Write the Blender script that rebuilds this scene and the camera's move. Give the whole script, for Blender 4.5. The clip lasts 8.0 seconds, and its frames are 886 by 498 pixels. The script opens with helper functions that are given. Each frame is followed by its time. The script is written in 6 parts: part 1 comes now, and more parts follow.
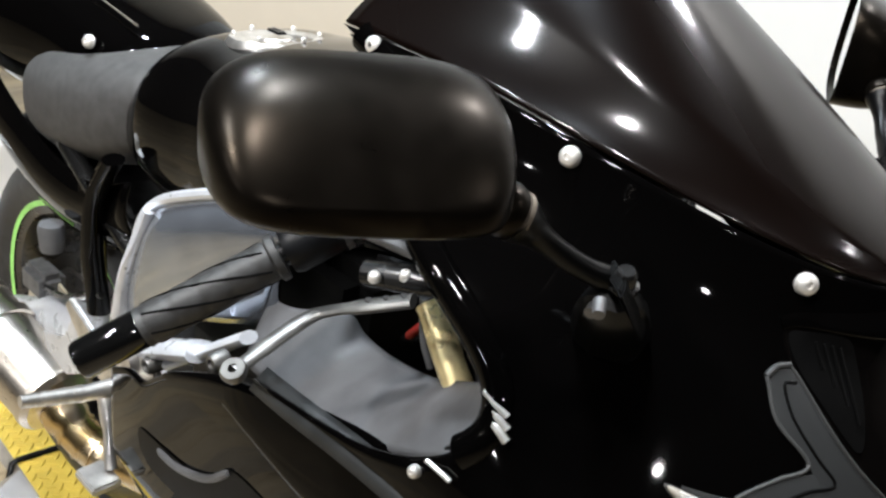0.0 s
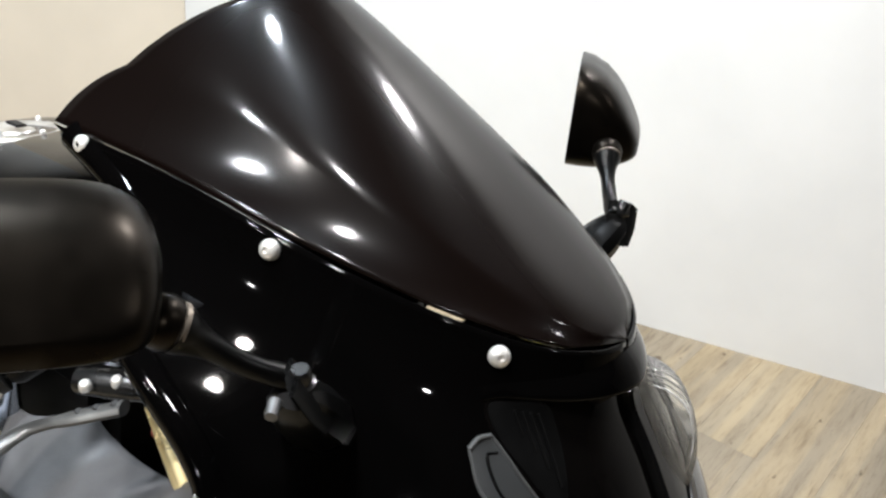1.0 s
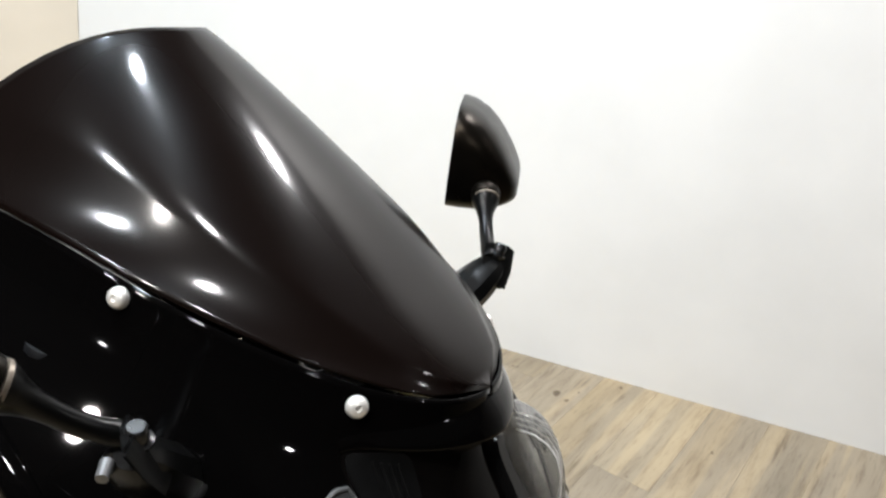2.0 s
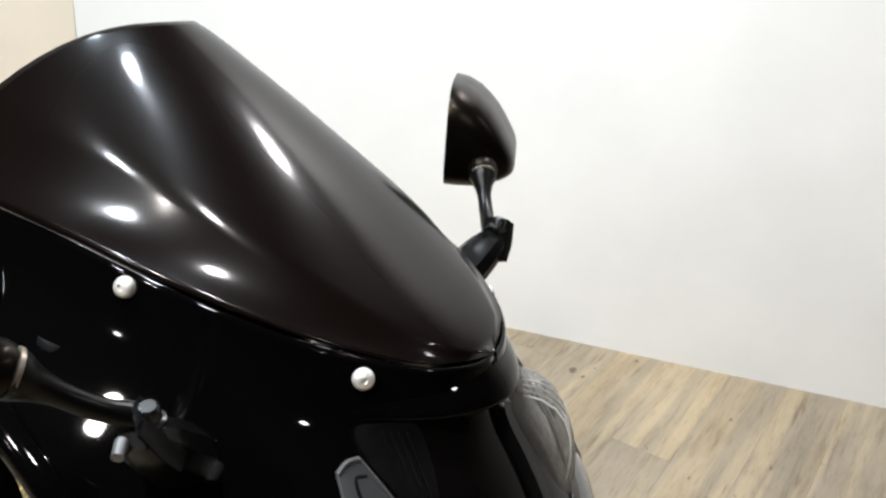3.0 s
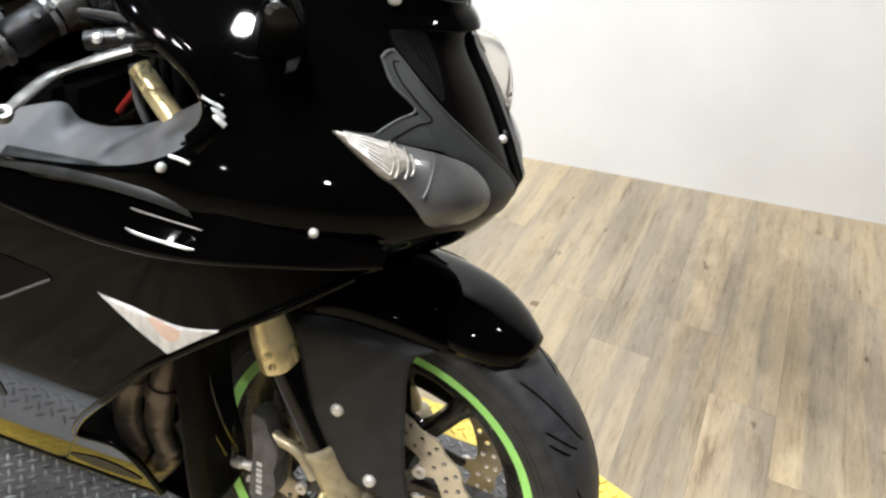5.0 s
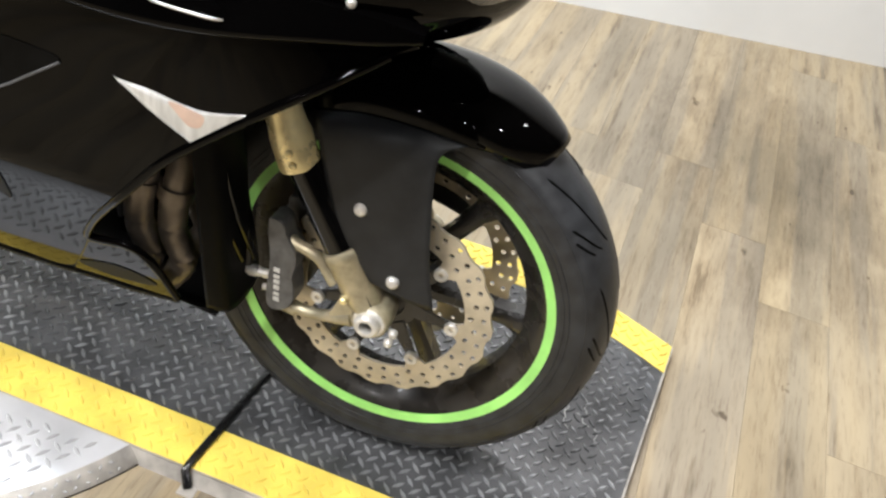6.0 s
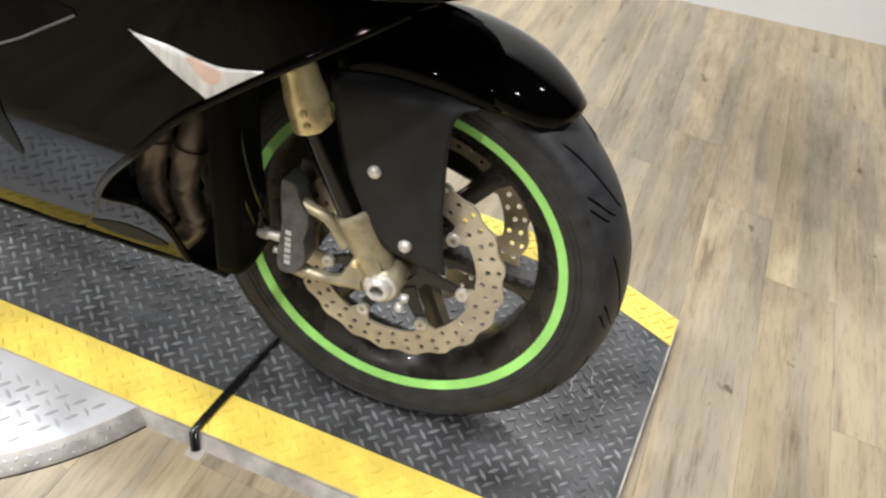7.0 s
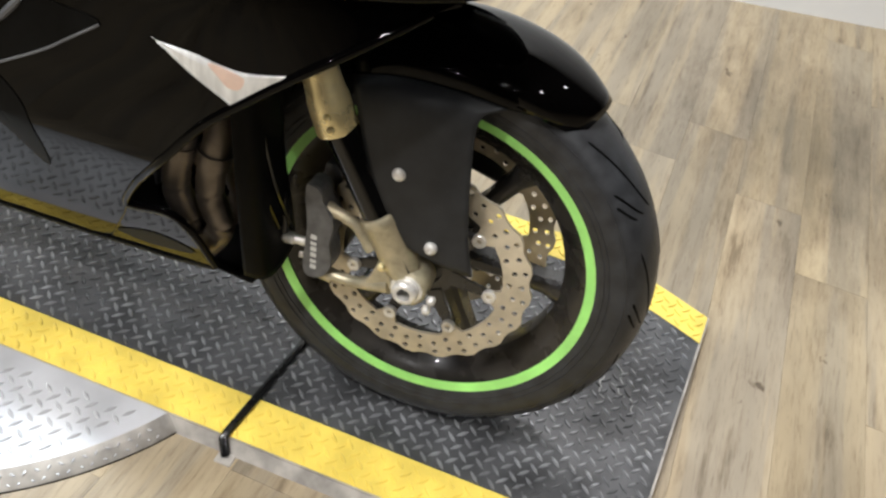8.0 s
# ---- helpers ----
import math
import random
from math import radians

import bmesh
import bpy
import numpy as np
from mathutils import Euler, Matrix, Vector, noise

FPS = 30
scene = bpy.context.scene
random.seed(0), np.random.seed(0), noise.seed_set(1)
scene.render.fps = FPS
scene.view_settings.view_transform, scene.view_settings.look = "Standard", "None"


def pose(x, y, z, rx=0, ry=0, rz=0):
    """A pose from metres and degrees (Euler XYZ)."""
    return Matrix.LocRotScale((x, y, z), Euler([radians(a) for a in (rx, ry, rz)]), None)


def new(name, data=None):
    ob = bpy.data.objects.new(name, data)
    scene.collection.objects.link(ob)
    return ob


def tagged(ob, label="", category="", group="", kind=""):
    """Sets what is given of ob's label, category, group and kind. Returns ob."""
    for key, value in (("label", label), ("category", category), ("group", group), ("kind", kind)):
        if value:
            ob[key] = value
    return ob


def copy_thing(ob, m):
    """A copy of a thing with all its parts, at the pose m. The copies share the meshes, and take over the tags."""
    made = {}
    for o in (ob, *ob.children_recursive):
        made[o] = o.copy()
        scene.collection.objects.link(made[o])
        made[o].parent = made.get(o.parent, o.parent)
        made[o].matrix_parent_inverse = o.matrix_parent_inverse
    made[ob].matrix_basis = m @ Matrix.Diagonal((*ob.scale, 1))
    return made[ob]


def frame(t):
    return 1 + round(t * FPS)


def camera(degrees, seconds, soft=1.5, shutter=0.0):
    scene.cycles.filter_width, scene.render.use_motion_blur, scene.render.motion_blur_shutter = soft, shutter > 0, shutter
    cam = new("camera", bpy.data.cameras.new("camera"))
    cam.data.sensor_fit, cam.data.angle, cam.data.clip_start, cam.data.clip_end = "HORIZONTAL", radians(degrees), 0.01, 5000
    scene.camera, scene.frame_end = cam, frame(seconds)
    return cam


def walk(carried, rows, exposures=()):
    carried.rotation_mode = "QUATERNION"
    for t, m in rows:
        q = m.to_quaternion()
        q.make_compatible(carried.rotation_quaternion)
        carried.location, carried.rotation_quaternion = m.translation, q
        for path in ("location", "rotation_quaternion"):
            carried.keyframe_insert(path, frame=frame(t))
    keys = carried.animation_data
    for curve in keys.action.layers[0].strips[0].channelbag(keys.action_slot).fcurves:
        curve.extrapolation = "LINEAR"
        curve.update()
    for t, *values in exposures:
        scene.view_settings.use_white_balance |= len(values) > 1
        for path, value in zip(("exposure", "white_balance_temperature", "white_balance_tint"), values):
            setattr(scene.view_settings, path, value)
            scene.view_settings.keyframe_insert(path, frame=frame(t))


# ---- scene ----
# ------------------------------------------------------------ camera and walk
cam = camera(53.27, 8.0, soft=2.5)
ROWS = [
    (0.0, 0.0920, -0.5264, 1.2376, 59.55, -5.07, 44.43),
    (0.5, 0.1313, -0.4896, 1.2546, 60.70, -5.37, 40.18),
    (1.0, 0.1676, -0.4530, 1.2767, 63.43, -5.09, 34.34),
    (1.5, 0.1926, -0.4448, 1.2841, 64.91, -7.13, 32.19),
    (1.7, 0.1888, -0.4340, 1.2847, 65.29, -8.00, 30.07),
    (2.8, 0.2061, -0.4178, 1.2907, 67.06, -5.57, 29.42),
    (3.0, 0.2096, -0.4322, 1.2809, 65.45, -3.96, 28.57),
    (3.5, 0.2458, -0.5587, 1.3009, 67.06, -4.45, 21.60),
    (4.0, 0.2109, -0.7200, 1.2801, 65.18, -5.26, 18.21),
    (4.5, 0.2175, -0.8204, 1.2411, 61.48, -7.84, 18.35),
    (5.0, 0.2327, -0.8503, 1.2097, 58.45, -8.30, 18.15),
    (5.2, 0.2301, -0.8597, 1.1910, 55.98, -8.44, 18.50),
    (6.3, 0.1641, -0.8964, 1.0987, 49.31, -10.09, 15.38),
    (6.5, 0.1645, -0.8990, 1.0966, 48.97, -9.91, 16.18),
    (7.0, 0.1641, -0.9039, 1.0936, 48.72, -10.56, 16.44),
    (7.5, 0.1568, -0.9076, 1.0895, 49.21, -11.02, 16.40),
    (8.0, 0.1593, -0.8992, 1.0899, 48.69, -8.76, 16.84),
]
walk(cam, [(t, pose(x, y, z, rx, ry, rz)) for t, x, y, z, rx, ry, rz in ROWS], [(0.0, 0.03), (3.0, 0.03), (4.5, 0.36), (7.0, 0.20), (8.0, 0.08)])

# ------------------------------------------------------------ world and lights
FLOOR_Z, CEIL_Z = -0.022, 2.75
world = bpy.data.worlds.new("world")
scene.world = world
world.use_nodes = True
world.node_tree.nodes["Background"].inputs[0].default_value = (0.9, 0.95, 1.0, 1)
world.node_tree.nodes["Background"].inputs[1].default_value = 0.006

LAMP_WATTS = 37.0
LAMPS = [(-0.88, -1.70), (-1.24, -1.34), (-2.06, -3.5), (-1.35, -5.3), (-0.07, 1.42), (-0.21, -0.65), (-0.77, 0.02), (-1.52, 0.14), (1.9, 0.9), (1.7, -1.9)]
DIMMED = {0: 1.35, 1: 1.0, 2: 0.6, 5: 0.85, 8: 0.28, 9: 0.72}
COOL = {6: (0.82, 0.91, 1.0), 7: (0.78, 0.90, 1.0), 0: (1.0, 0.96, 0.92), 1: (0.90, 0.95, 1.0)}
for i, (lx, ly) in enumerate(LAMPS):
    data = bpy.data.lights.new("ceiling_light_bulb", "AREA")
    data.shape, data.size, data.energy, data.color = "DISK", 0.16, LAMP_WATTS * DIMMED.get(i, 1.06), COOL.get(i, (0.96, 0.95, 0.96))
    lamp = new("ceiling_light_bulb", data)
    lamp.matrix_world = pose(lx, ly, CEIL_Z - 0.03)

# ------------------------------------------------------------ materials
def material(name, color, rough=0.5, metal=0.0, coat=0.0, spec=0.5, var=0.0, scale=30.0, bump=0.0, bump_scale=200.0, rough_var=0.0, color2=None, stretch=(1, 1, 1)):
    m = bpy.data.materials.new(name)
    m.use_nodes = True
    nt = m.node_tree
    b = nt.nodes["Principled BSDF"]
    b.inputs["Base Color"].default_value = (*color, 1)
    b.inputs["Roughness"].default_value = rough
    b.inputs["Metallic"].default_value = metal
    b.inputs["Coat Weight"].default_value = coat
    b.inputs["Coat Roughness"].default_value = 0.02
    b.inputs["Specular IOR Level"].default_value = spec
    tc = nt.nodes.new("ShaderNodeTexCoord")
    mp = nt.nodes.new("ShaderNodeMapping")
    mp.inputs["Scale"].default_value = stretch
    nt.links.new(tc.outputs["Object"], mp.inputs[0])
    if var or rough_var:
        n = nt.nodes.new("ShaderNodeTexNoise")
        n.inputs["Scale"].default_value, n.inputs["Detail"].default_value = scale, 6
        nt.links.new(mp.outputs[0], n.inputs["Vector"])
        if var:
            mix = nt.nodes.new("ShaderNodeMix")
            mix.data_type = "RGBA"
            c2 = color2 or tuple(min(1, c * (1 + var)) for c in color)
            c1 = color if color2 else tuple(c * (1 - var) for c in color)
            mix.inputs["A"].default_value, mix.inputs["B"].default_value = (*c1, 1), (*c2, 1)
            ramp = nt.nodes.new("ShaderNodeMapRange")
            ramp.inputs[1].default_value, ramp.inputs[2].default_value = 0.35, 0.65
            nt.links.new(n.outputs[0], ramp.inputs[0])
            nt.links.new(ramp.outputs[0], mix.inputs["Factor"])
            nt.links.new(mix.outputs["Result"], b.inputs["Base Color"])
        if rough_var:
            mr = nt.nodes.new("ShaderNodeMapRange")
            mr.inputs[1].default_value, mr.inputs[2].default_value = 0.3, 0.7
            mr.inputs[3].default_value, mr.inputs[4].default_value = max(0, rough - rough_var), min(1, rough + rough_var)
            nt.links.new(n.outputs[0], mr.inputs[0])
            nt.links.new(mr.outputs[0], b.inputs["Roughness"])
    if bump:
        n2 = nt.nodes.new("ShaderNodeTexNoise")
        n2.inputs["Scale"].default_value, n2.inputs["Detail"].default_value = bump_scale, 4
        nt.links.new(mp.outputs[0], n2.inputs["Vector"])
        bp = nt.nodes.new("ShaderNodeBump")
        bp.inputs["Strength"].default_value, bp.inputs["Distance"].default_value = bump, 0.001
        nt.links.new(n2.outputs[0], bp.inputs["Height"])
        nt.links.new(bp.outputs[0], b.inputs["Normal"])
    return m


def wood_material():
    m = bpy.data.materials.new("vinyl_plank")
    m.use_nodes = True
    nt = m.node_tree
    b = nt.nodes["Principled BSDF"]
    tc = nt.nodes.new("ShaderNodeTexCoord")
    info = nt.nodes.new("ShaderNodeObjectInfo")
    geo = nt.nodes.new("ShaderNodeNewGeometry")
    off = nt.nodes.new("ShaderNodeVectorMath")
    off.operation = "MULTIPLY_ADD"
    add = nt.nodes.new("ShaderNodeMath")
    add.operation = "ADD"
    nt.links.new(info.outputs["Random"], add.inputs[0])
    nt.links.new(geo.outputs["Random Per Island"], add.inputs[1])
    off.inputs[1].default_value = (37, 91, 17)
    nt.links.new(add.outputs[0], off.inputs[0])
    nt.links.new(tc.outputs["Object"], off.inputs[2])

    def noise_node(scale, stretch, detail=6, rough=0.6):
        mp = nt.nodes.new("ShaderNodeMapping")
        mp.inputs["Scale"].default_value = stretch
        nt.links.new(off.outputs[0], mp.inputs[0])
        n = nt.nodes.new("ShaderNodeTexNoise")
        n.inputs["Scale"].default_value, n.inputs["Detail"].default_value, n.inputs["Roughness"].default_value = scale, detail, rough
        nt.links.new(mp.outputs[0], n.inputs["Vector"])
        return n

    def ramp(src, stops):
        r = nt.nodes.new("ShaderNodeValToRGB")
        e = r.color_ramp.elements
        while len(e) < len(stops):
            e.new(0.5)
        for el, (p, c) in zip(e, stops):
            el.position, el.color = p, (*c, 1)
        nt.links.new(src, r.inputs[0])
        return r

    def mix(a, bb, fac, mode="MULTIPLY", amount=1.0):
        x = nt.nodes.new("ShaderNodeMix")
        x.data_type, x.blend_type = "RGBA", mode
        x.inputs["Factor"].default_value = amount
        if fac is not None:
            nt.links.new(fac, x.inputs["Factor"])
        nt.links.new(a, x.inputs["A"])
        nt.links.new(bb, x.inputs["B"])
        return x.outputs["Result"]

    tone = ramp(add.outputs[0], [(0.0, (0.346, 0.283, 0.197)), (0.4, (0.363, 0.298, 0.206)), (0.6, (0.350, 0.290, 0.209)), (0.8, (0.373, 0.306, 0.209)), (1.0, (0.352, 0.290, 0.205))])
    boards = ramp(noise_node(1.0, (13.0, 0.55, 1), 4, 0.55).outputs[0], [(0.38, (0.80, 0.82, 0.86)), (0.465, (0.88, 0.895, 0.92)), (0.50, (1.01, 1.0, 0.97)), (0.64, (1.10, 1.07, 0.99))])
    patch = ramp(noise_node(1.3, (1.6, 0.8, 1), 4, 0.6).outputs[0], [(0.36, (0.74, 0.73, 0.71)), (0.50, (0.96, 0.95, 0.93)), (0.62, (1.07, 1.06, 1.03))])
    streak = ramp(noise_node(5.0, (7.0, 0.65, 1), 9, 0.68).outputs[0], [(0.32, (0.52, 0.49, 0.46)), (0.40, (0.85, 0.83, 0.81)), (0.50, (1.0, 1.0, 1.0))])
    fine = ramp(noise_node(40.0, (4.0, 0.35, 1), 6, 0.75).outputs[0], [(0.35, (0.66, 0.63, 0.60)), (0.48, (1, 1, 1))])
    knots = ramp(noise_node(13.0, (1.6, 0.9, 1), 3, 0.5).outputs[0], [(0.262, (0.30, 0.25, 0.21)), (0.295, (1, 1, 1))])
    # one large weathered stain across the boards
    place = nt.nodes.new("ShaderNodeMapping")
    place.vector_type = "TEXTURE"
    place.inputs["Location"].default_value = (0.68, 1.18, FLOOR_Z)
    place.inputs["Rotation"].default_value = (0, 0, 0.10)
    place.inputs["Scale"].default_value = (0.27, 0.55, 1.0)
    nt.links.new(geo.outputs["Position"], place.inputs[0])
    far = nt.nodes.new("ShaderNodeVectorMath")
    far.operation = "LENGTH"
    nt.links.new(place.outputs[0], far.inputs[0])
    rough_edge = nt.nodes.new("ShaderNodeMath")
    rough_edge.operation = "MULTIPLY_ADD"
    nt.links.new(noise_node(6.0, (2.6, 0.8, 1), 8, 0.7).outputs[0], rough_edge.inputs[0])
    rough_edge.inputs[1].default_value = 2.2
    nt.links.new(far.outputs["Value"], rough_edge.inputs[2])
    stain = ramp(rough_edge.outputs[0], [(0.0, (0.34, 0.33, 0.32)), (0.55, (0.46, 0.45, 0.43)), (0.8, (0.72, 0.70, 0.68)), (1.0, (1, 1, 1))])
    shrink = nt.nodes.new("ShaderNodeMath")
    shrink.operation = "MULTIPLY"
    shrink.inputs[1].default_value = 0.42
    nt.links.new(rough_edge.outputs[0], shrink.inputs[0])
    nt.links.new(shrink.outputs[0], stain.inputs[0])
    col = mix(mix(mix(tone.outputs[0], boards.outputs[0], None), streak.outputs[0], None), fine.outputs[0], None, amount=0.75)
    col = mix(mix(col, knots.outputs[0], None, amount=0.85), patch.outputs[0], None)
    col = mix(col, stain.outputs[0], None, amount=0.9)
    nt.links.new(col, b.inputs["Base Color"])
    b.inputs["Roughness"].default_value = 0.42
    b.inputs["Specular IOR Level"].default_value = 0.4
    bump = nt.nodes.new("ShaderNodeBump")
    bump.inputs["Strength"].default_value, bump.inputs["Distance"].default_value = 0.25, 0.0006
    nt.links.new(fine.outputs[0], bump.inputs["Height"])
    nt.links.new(bump.outputs[0], b.inputs["Normal"])
    return m


M_WOOD = wood_material()
M_JOINT = material("floor_joint", (0.32, 0.26, 0.175), 0.8, var=0.3)
M_WALL = material("white_wall_paint", (0.80, 0.79, 0.765), 0.75, var=0.03, scale=3, bump=0.12, bump_scale=260)
M_BEIGE = material("beige_wall_paint", (0.66, 0.58, 0.47), 0.75, var=0.04, scale=3, bump=0.12, bump_scale=260)
# for the added walls out of view; near black so glossy parts mirror darkness
M_FAR = material("unseen_dark_wall", (0.022, 0.018, 0.015), 0.8, var=0.35, scale=1.2)
# unseen ceiling, coloured near black to keep reflections in the black paint dark
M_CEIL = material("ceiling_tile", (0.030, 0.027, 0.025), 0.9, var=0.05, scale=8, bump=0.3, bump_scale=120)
M_TRIM = material("lamp_trim", (0.8, 0.8, 0.78), 0.4)
M_GLOSS = material("gloss_black_paint", (0.0010, 0.0009, 0.0009), 0.04, spec=0.11, rough_var=0.012, scale=14)
M_SMOKE = material("smoked_acrylic", (0.0024, 0.0012, 0.0009), 0.33, spec=0.035, rough_var=0.05, scale=5, coat=0.42)
M_SMOKE.node_tree.nodes["Principled BSDF"].inputs["Coat Roughness"].default_value = 0.11
M_MATTE = material("matte_black_plastic", (0.0034, 0.0036, 0.0042), 0.40, spec=0.20, var=0.25, scale=60, bump=0.2, bump_scale=900)
M_COVER = material("grey_black_fork_guard", (0.0160, 0.0170, 0.0185), 0.46, spec=0.32, var=0.2, scale=40, bump=0.15, bump_scale=900)
M_SATIN = material("satin_black_plastic", (0.006, 0.006, 0.006), 0.26, spec=0.4, var=0.2, scale=40, rough_var=0.05)
M_GREYP = material("dark_grey_plastic", (0.085, 0.085, 0.088), 0.55, var=0.18, scale=25, bump=0.25, bump_scale=700)
M_GREYG = material("grey_headlamp_bezel", (0.020, 0.0212, 0.0215), 0.42, var=0.15, scale=18, spec=0.35)
M_GREYB = material("grey_bezel_rim", (0.036, 0.037, 0.037), 0.45, var=0.15, scale=18)
M_RUBBER = material("tyre_rubber", (0.027, 0.028, 0.030), 0.42, spec=0.35, var=0.3, scale=45, rough_var=0.08, bump=0.3, bump_scale=500)
M_GRIP = material("grip_rubber", (0.020, 0.020, 0.0195), 0.5, var=0.3, scale=70, bump=0.3, bump_scale=600)
M_WHEEL = material("black_wheel_paint", (0.026, 0.023, 0.020), 0.28, spec=0.35, coat=0.2, var=0.35, scale=25, rough_var=0.08)
M_SPOKE = material("black_spoke_paint", (0.016, 0.015, 0.014), 0.3, coat=0.3, var=0.35, scale=25, rough_var=0.08)
M_RIMLIP = material("worn_rim_metal", (0.16, 0.14, 0.12), 0.35, metal=0.7, var=0.35, scale=20)
M_GREEN = material("green_rim_tape", (0.36, 0.78, 0.20), 0.4, var=0.12, scale=18)
M_DISC = material("brake_disc_steel", (0.56, 0.50, 0.39), 0.38, metal=0.55, var=0.2, scale=22, rough_var=0.1)
M_HOLE = material("drilled_hole_dark", (0.012, 0.011, 0.010), 0.6, var=0.3)
M_BOLT = material("zinc_bolt", (0.74, 0.72, 0.68), 0.34, metal=0.55, var=0.15, scale=80)
M_GOLD = material("gold_anodised_fork", (0.86, 0.73, 0.40), 0.28, metal=0.55, var=0.15, scale=30, rough_var=0.06)
M_BRONZE = material("bronze_anodised_casting", (0.44, 0.39, 0.27), 0.38, metal=0.55, var=0.22, scale=45, bump=0.1, bump_scale=500)
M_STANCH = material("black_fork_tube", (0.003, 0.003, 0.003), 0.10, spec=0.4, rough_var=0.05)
M_CALIPER = material("caliper_grey_black", (0.11, 0.11, 0.112), 0.45, metal=0.3, var=0.25, scale=60, bump=0.15, bump_scale=500)
M_PRINT = material("white_print", (0.62, 0.62, 0.60), 0.5, var=0.1)
M_SILVER = material("silver_frame_paint", (0.70, 0.72, 0.76), 0.3, metal=0.5, var=0.1, scale=25, rough_var=0.05)
M_ALU = material("cast_aluminium", (0.62, 0.60, 0.57), 0.33, metal=0.9, var=0.2, scale=40, bump=0.08, bump_scale=400)
M_STEEL = material("brushed_exhaust_steel", (0.62, 0.57, 0.50), 0.30, metal=1.0, var=0.05, scale=30, stretch=(1, 12, 12), rough_var=0.03)
M_HEATED = material("heat_tinted_steel", (0.62, 0.45, 0.20), 0.28, metal=1.0, var=0.25, scale=18, color2=(0.60, 0.53, 0.42), rough_var=0.06)
M_PIPE = material("dull_header_pipe", (0.15, 0.125, 0.10), 0.40, metal=0.6, var=0.4, scale=22)
M_SEAT = material("seat_vinyl", (0.045, 0.044, 0.043), 0.62, var=0.2, scale=60, bump=0.35, bump_scale=700)
M_CHROME = material("bright_chrome", (0.82, 0.82, 0.82), 0.1, metal=1.0, rough_var=0.04)
M_RED = material("red_hose", (0.22, 0.012, 0.008), 0.4, var=0.2)
M_ORANGE = material("orange_sticker", (0.85, 0.16, 0.03), 0.5, var=0.1)
M_AMBER = material("amber_bulb", (0.64, 0.46, 0.37), 0.3, var=0.15)
M_LENSW = material("clear_signal_lens", (0.62, 0.61, 0.585), 0.16, coat=0.8, var=0.14, scale=60, stretch=(2, 1, 0.3))
M_LAMPGREY = material("lamp_reflector", (0.075, 0.075, 0.074), 0.25, coat=0.6, metal=0.2, var=0.2, scale=22)
M_LAMPWHITE = material("lamp_bulb_glass", (0.36, 0.335, 0.29), 0.2, coat=0.6, var=0.2, scale=90, stretch=(1, 1, 3))
M_RADI = material("radiator_black", (0.0022, 0.0022, 0.0022), 0.42, spec=0.06, var=0.3, scale=80)
M_PLATE = material("black_tread_plate", (0.078, 0.079, 0.082), 0.40, metal=0.3, var=0.35, scale=16, rough_var=0.1, bump=0.1, bump_scale=300)
# worn lugs, their colour also raised for the glints on their slopes
M_LUGB = material("worn_lightened_lug", (0.30, 0.305, 0.315), 0.30, metal=0.5, var=0.45, scale=14, rough_var=0.08)
M_YEL = material("yellow_floor_paint", (0.82, 0.62, 0.115), 0.42, var=0.14, scale=14, rough_var=0.08, bump=0.1, bump_scale=200)
M_ALUPL = material("aluminium_tread_plate", (0.50, 0.50, 0.51), 0.55, metal=0.5, var=0.12, scale=12, rough_var=0.08)
M_EDGE = material("dusty_plate_edge", (0.44, 0.41, 0.37), 0.42, metal=0.4, var=0.25, scale=30, rough_var=0.1)
M_GLASSM = material("mirror_glass", (0.85, 0.86, 0.87), 0.02, metal=1.0)
M_HOUSING = material("mirror_housing_plastic", (0.0018, 0.0015, 0.0012), 0.30, spec=0.13, var=0.2, scale=50, rough_var=0.03)
# warm tint stands in for the brown floor reflected in the housing
M_HOUSING.node_tree.nodes["Principled BSDF"].inputs["Specular Tint"].default_value = (1.0, 0.80, 0.60, 1)
M_HEADGL = material("dark_headlamp_glass", (0.002, 0.0017, 0.0016), 0.06, spec=0.14, rough_var=0.02, scale=10)
M_SILVERDK = material("polished_frame_silver", (0.36, 0.39, 0.44), 0.13, metal=0.85, var=0.12, scale=20, rough_var=0.05)
# same aluminium as the plate, lightened so the lugs' highlights show
M_LUGA = material("lightened_aluminium_lug", (0.82, 0.82, 0.82), 0.25, metal=0.6, var=0.1, scale=20)
M_CLEAR = material("clear_lamp_plastic", (0.90, 0.87, 0.80), 0.06, coat=0.5, var=0.05, scale=30)
M_CLEAR.node_tree.nodes["Principled BSDF"].inputs["Transmission Weight"].default_value = 0.9
M_CLEAR.node_tree.nodes["Principled BSDF"].inputs["IOR"].default_value = 1.06
M_LEVER = material("worn_lever_metal", (0.12, 0.118, 0.112), 0.38, metal=0.75, var=0.3, scale=40, rough_var=0.08)
M_DARK = material("dark_stalk_plastic", (0.002, 0.002, 0.002), 0.3, spec=0.16, var=0.3, scale=60)

# ------------------------------------------------------------ mesh tools
def to_object(name, bm, mat, smooth=True, angle=40):
    me = bpy.data.meshes.new(name)
    bmesh.ops.recalc_face_normals(bm, faces=bm.faces)
    bm.to_mesh(me)
    bm.free()
    me.materials.append(mat)
    if smooth:
        me.polygons.foreach_set("use_smooth", [True] * len(me.polygons))
        me.set_sharp_from_angle(angle=radians(angle))
    return new(name, me)


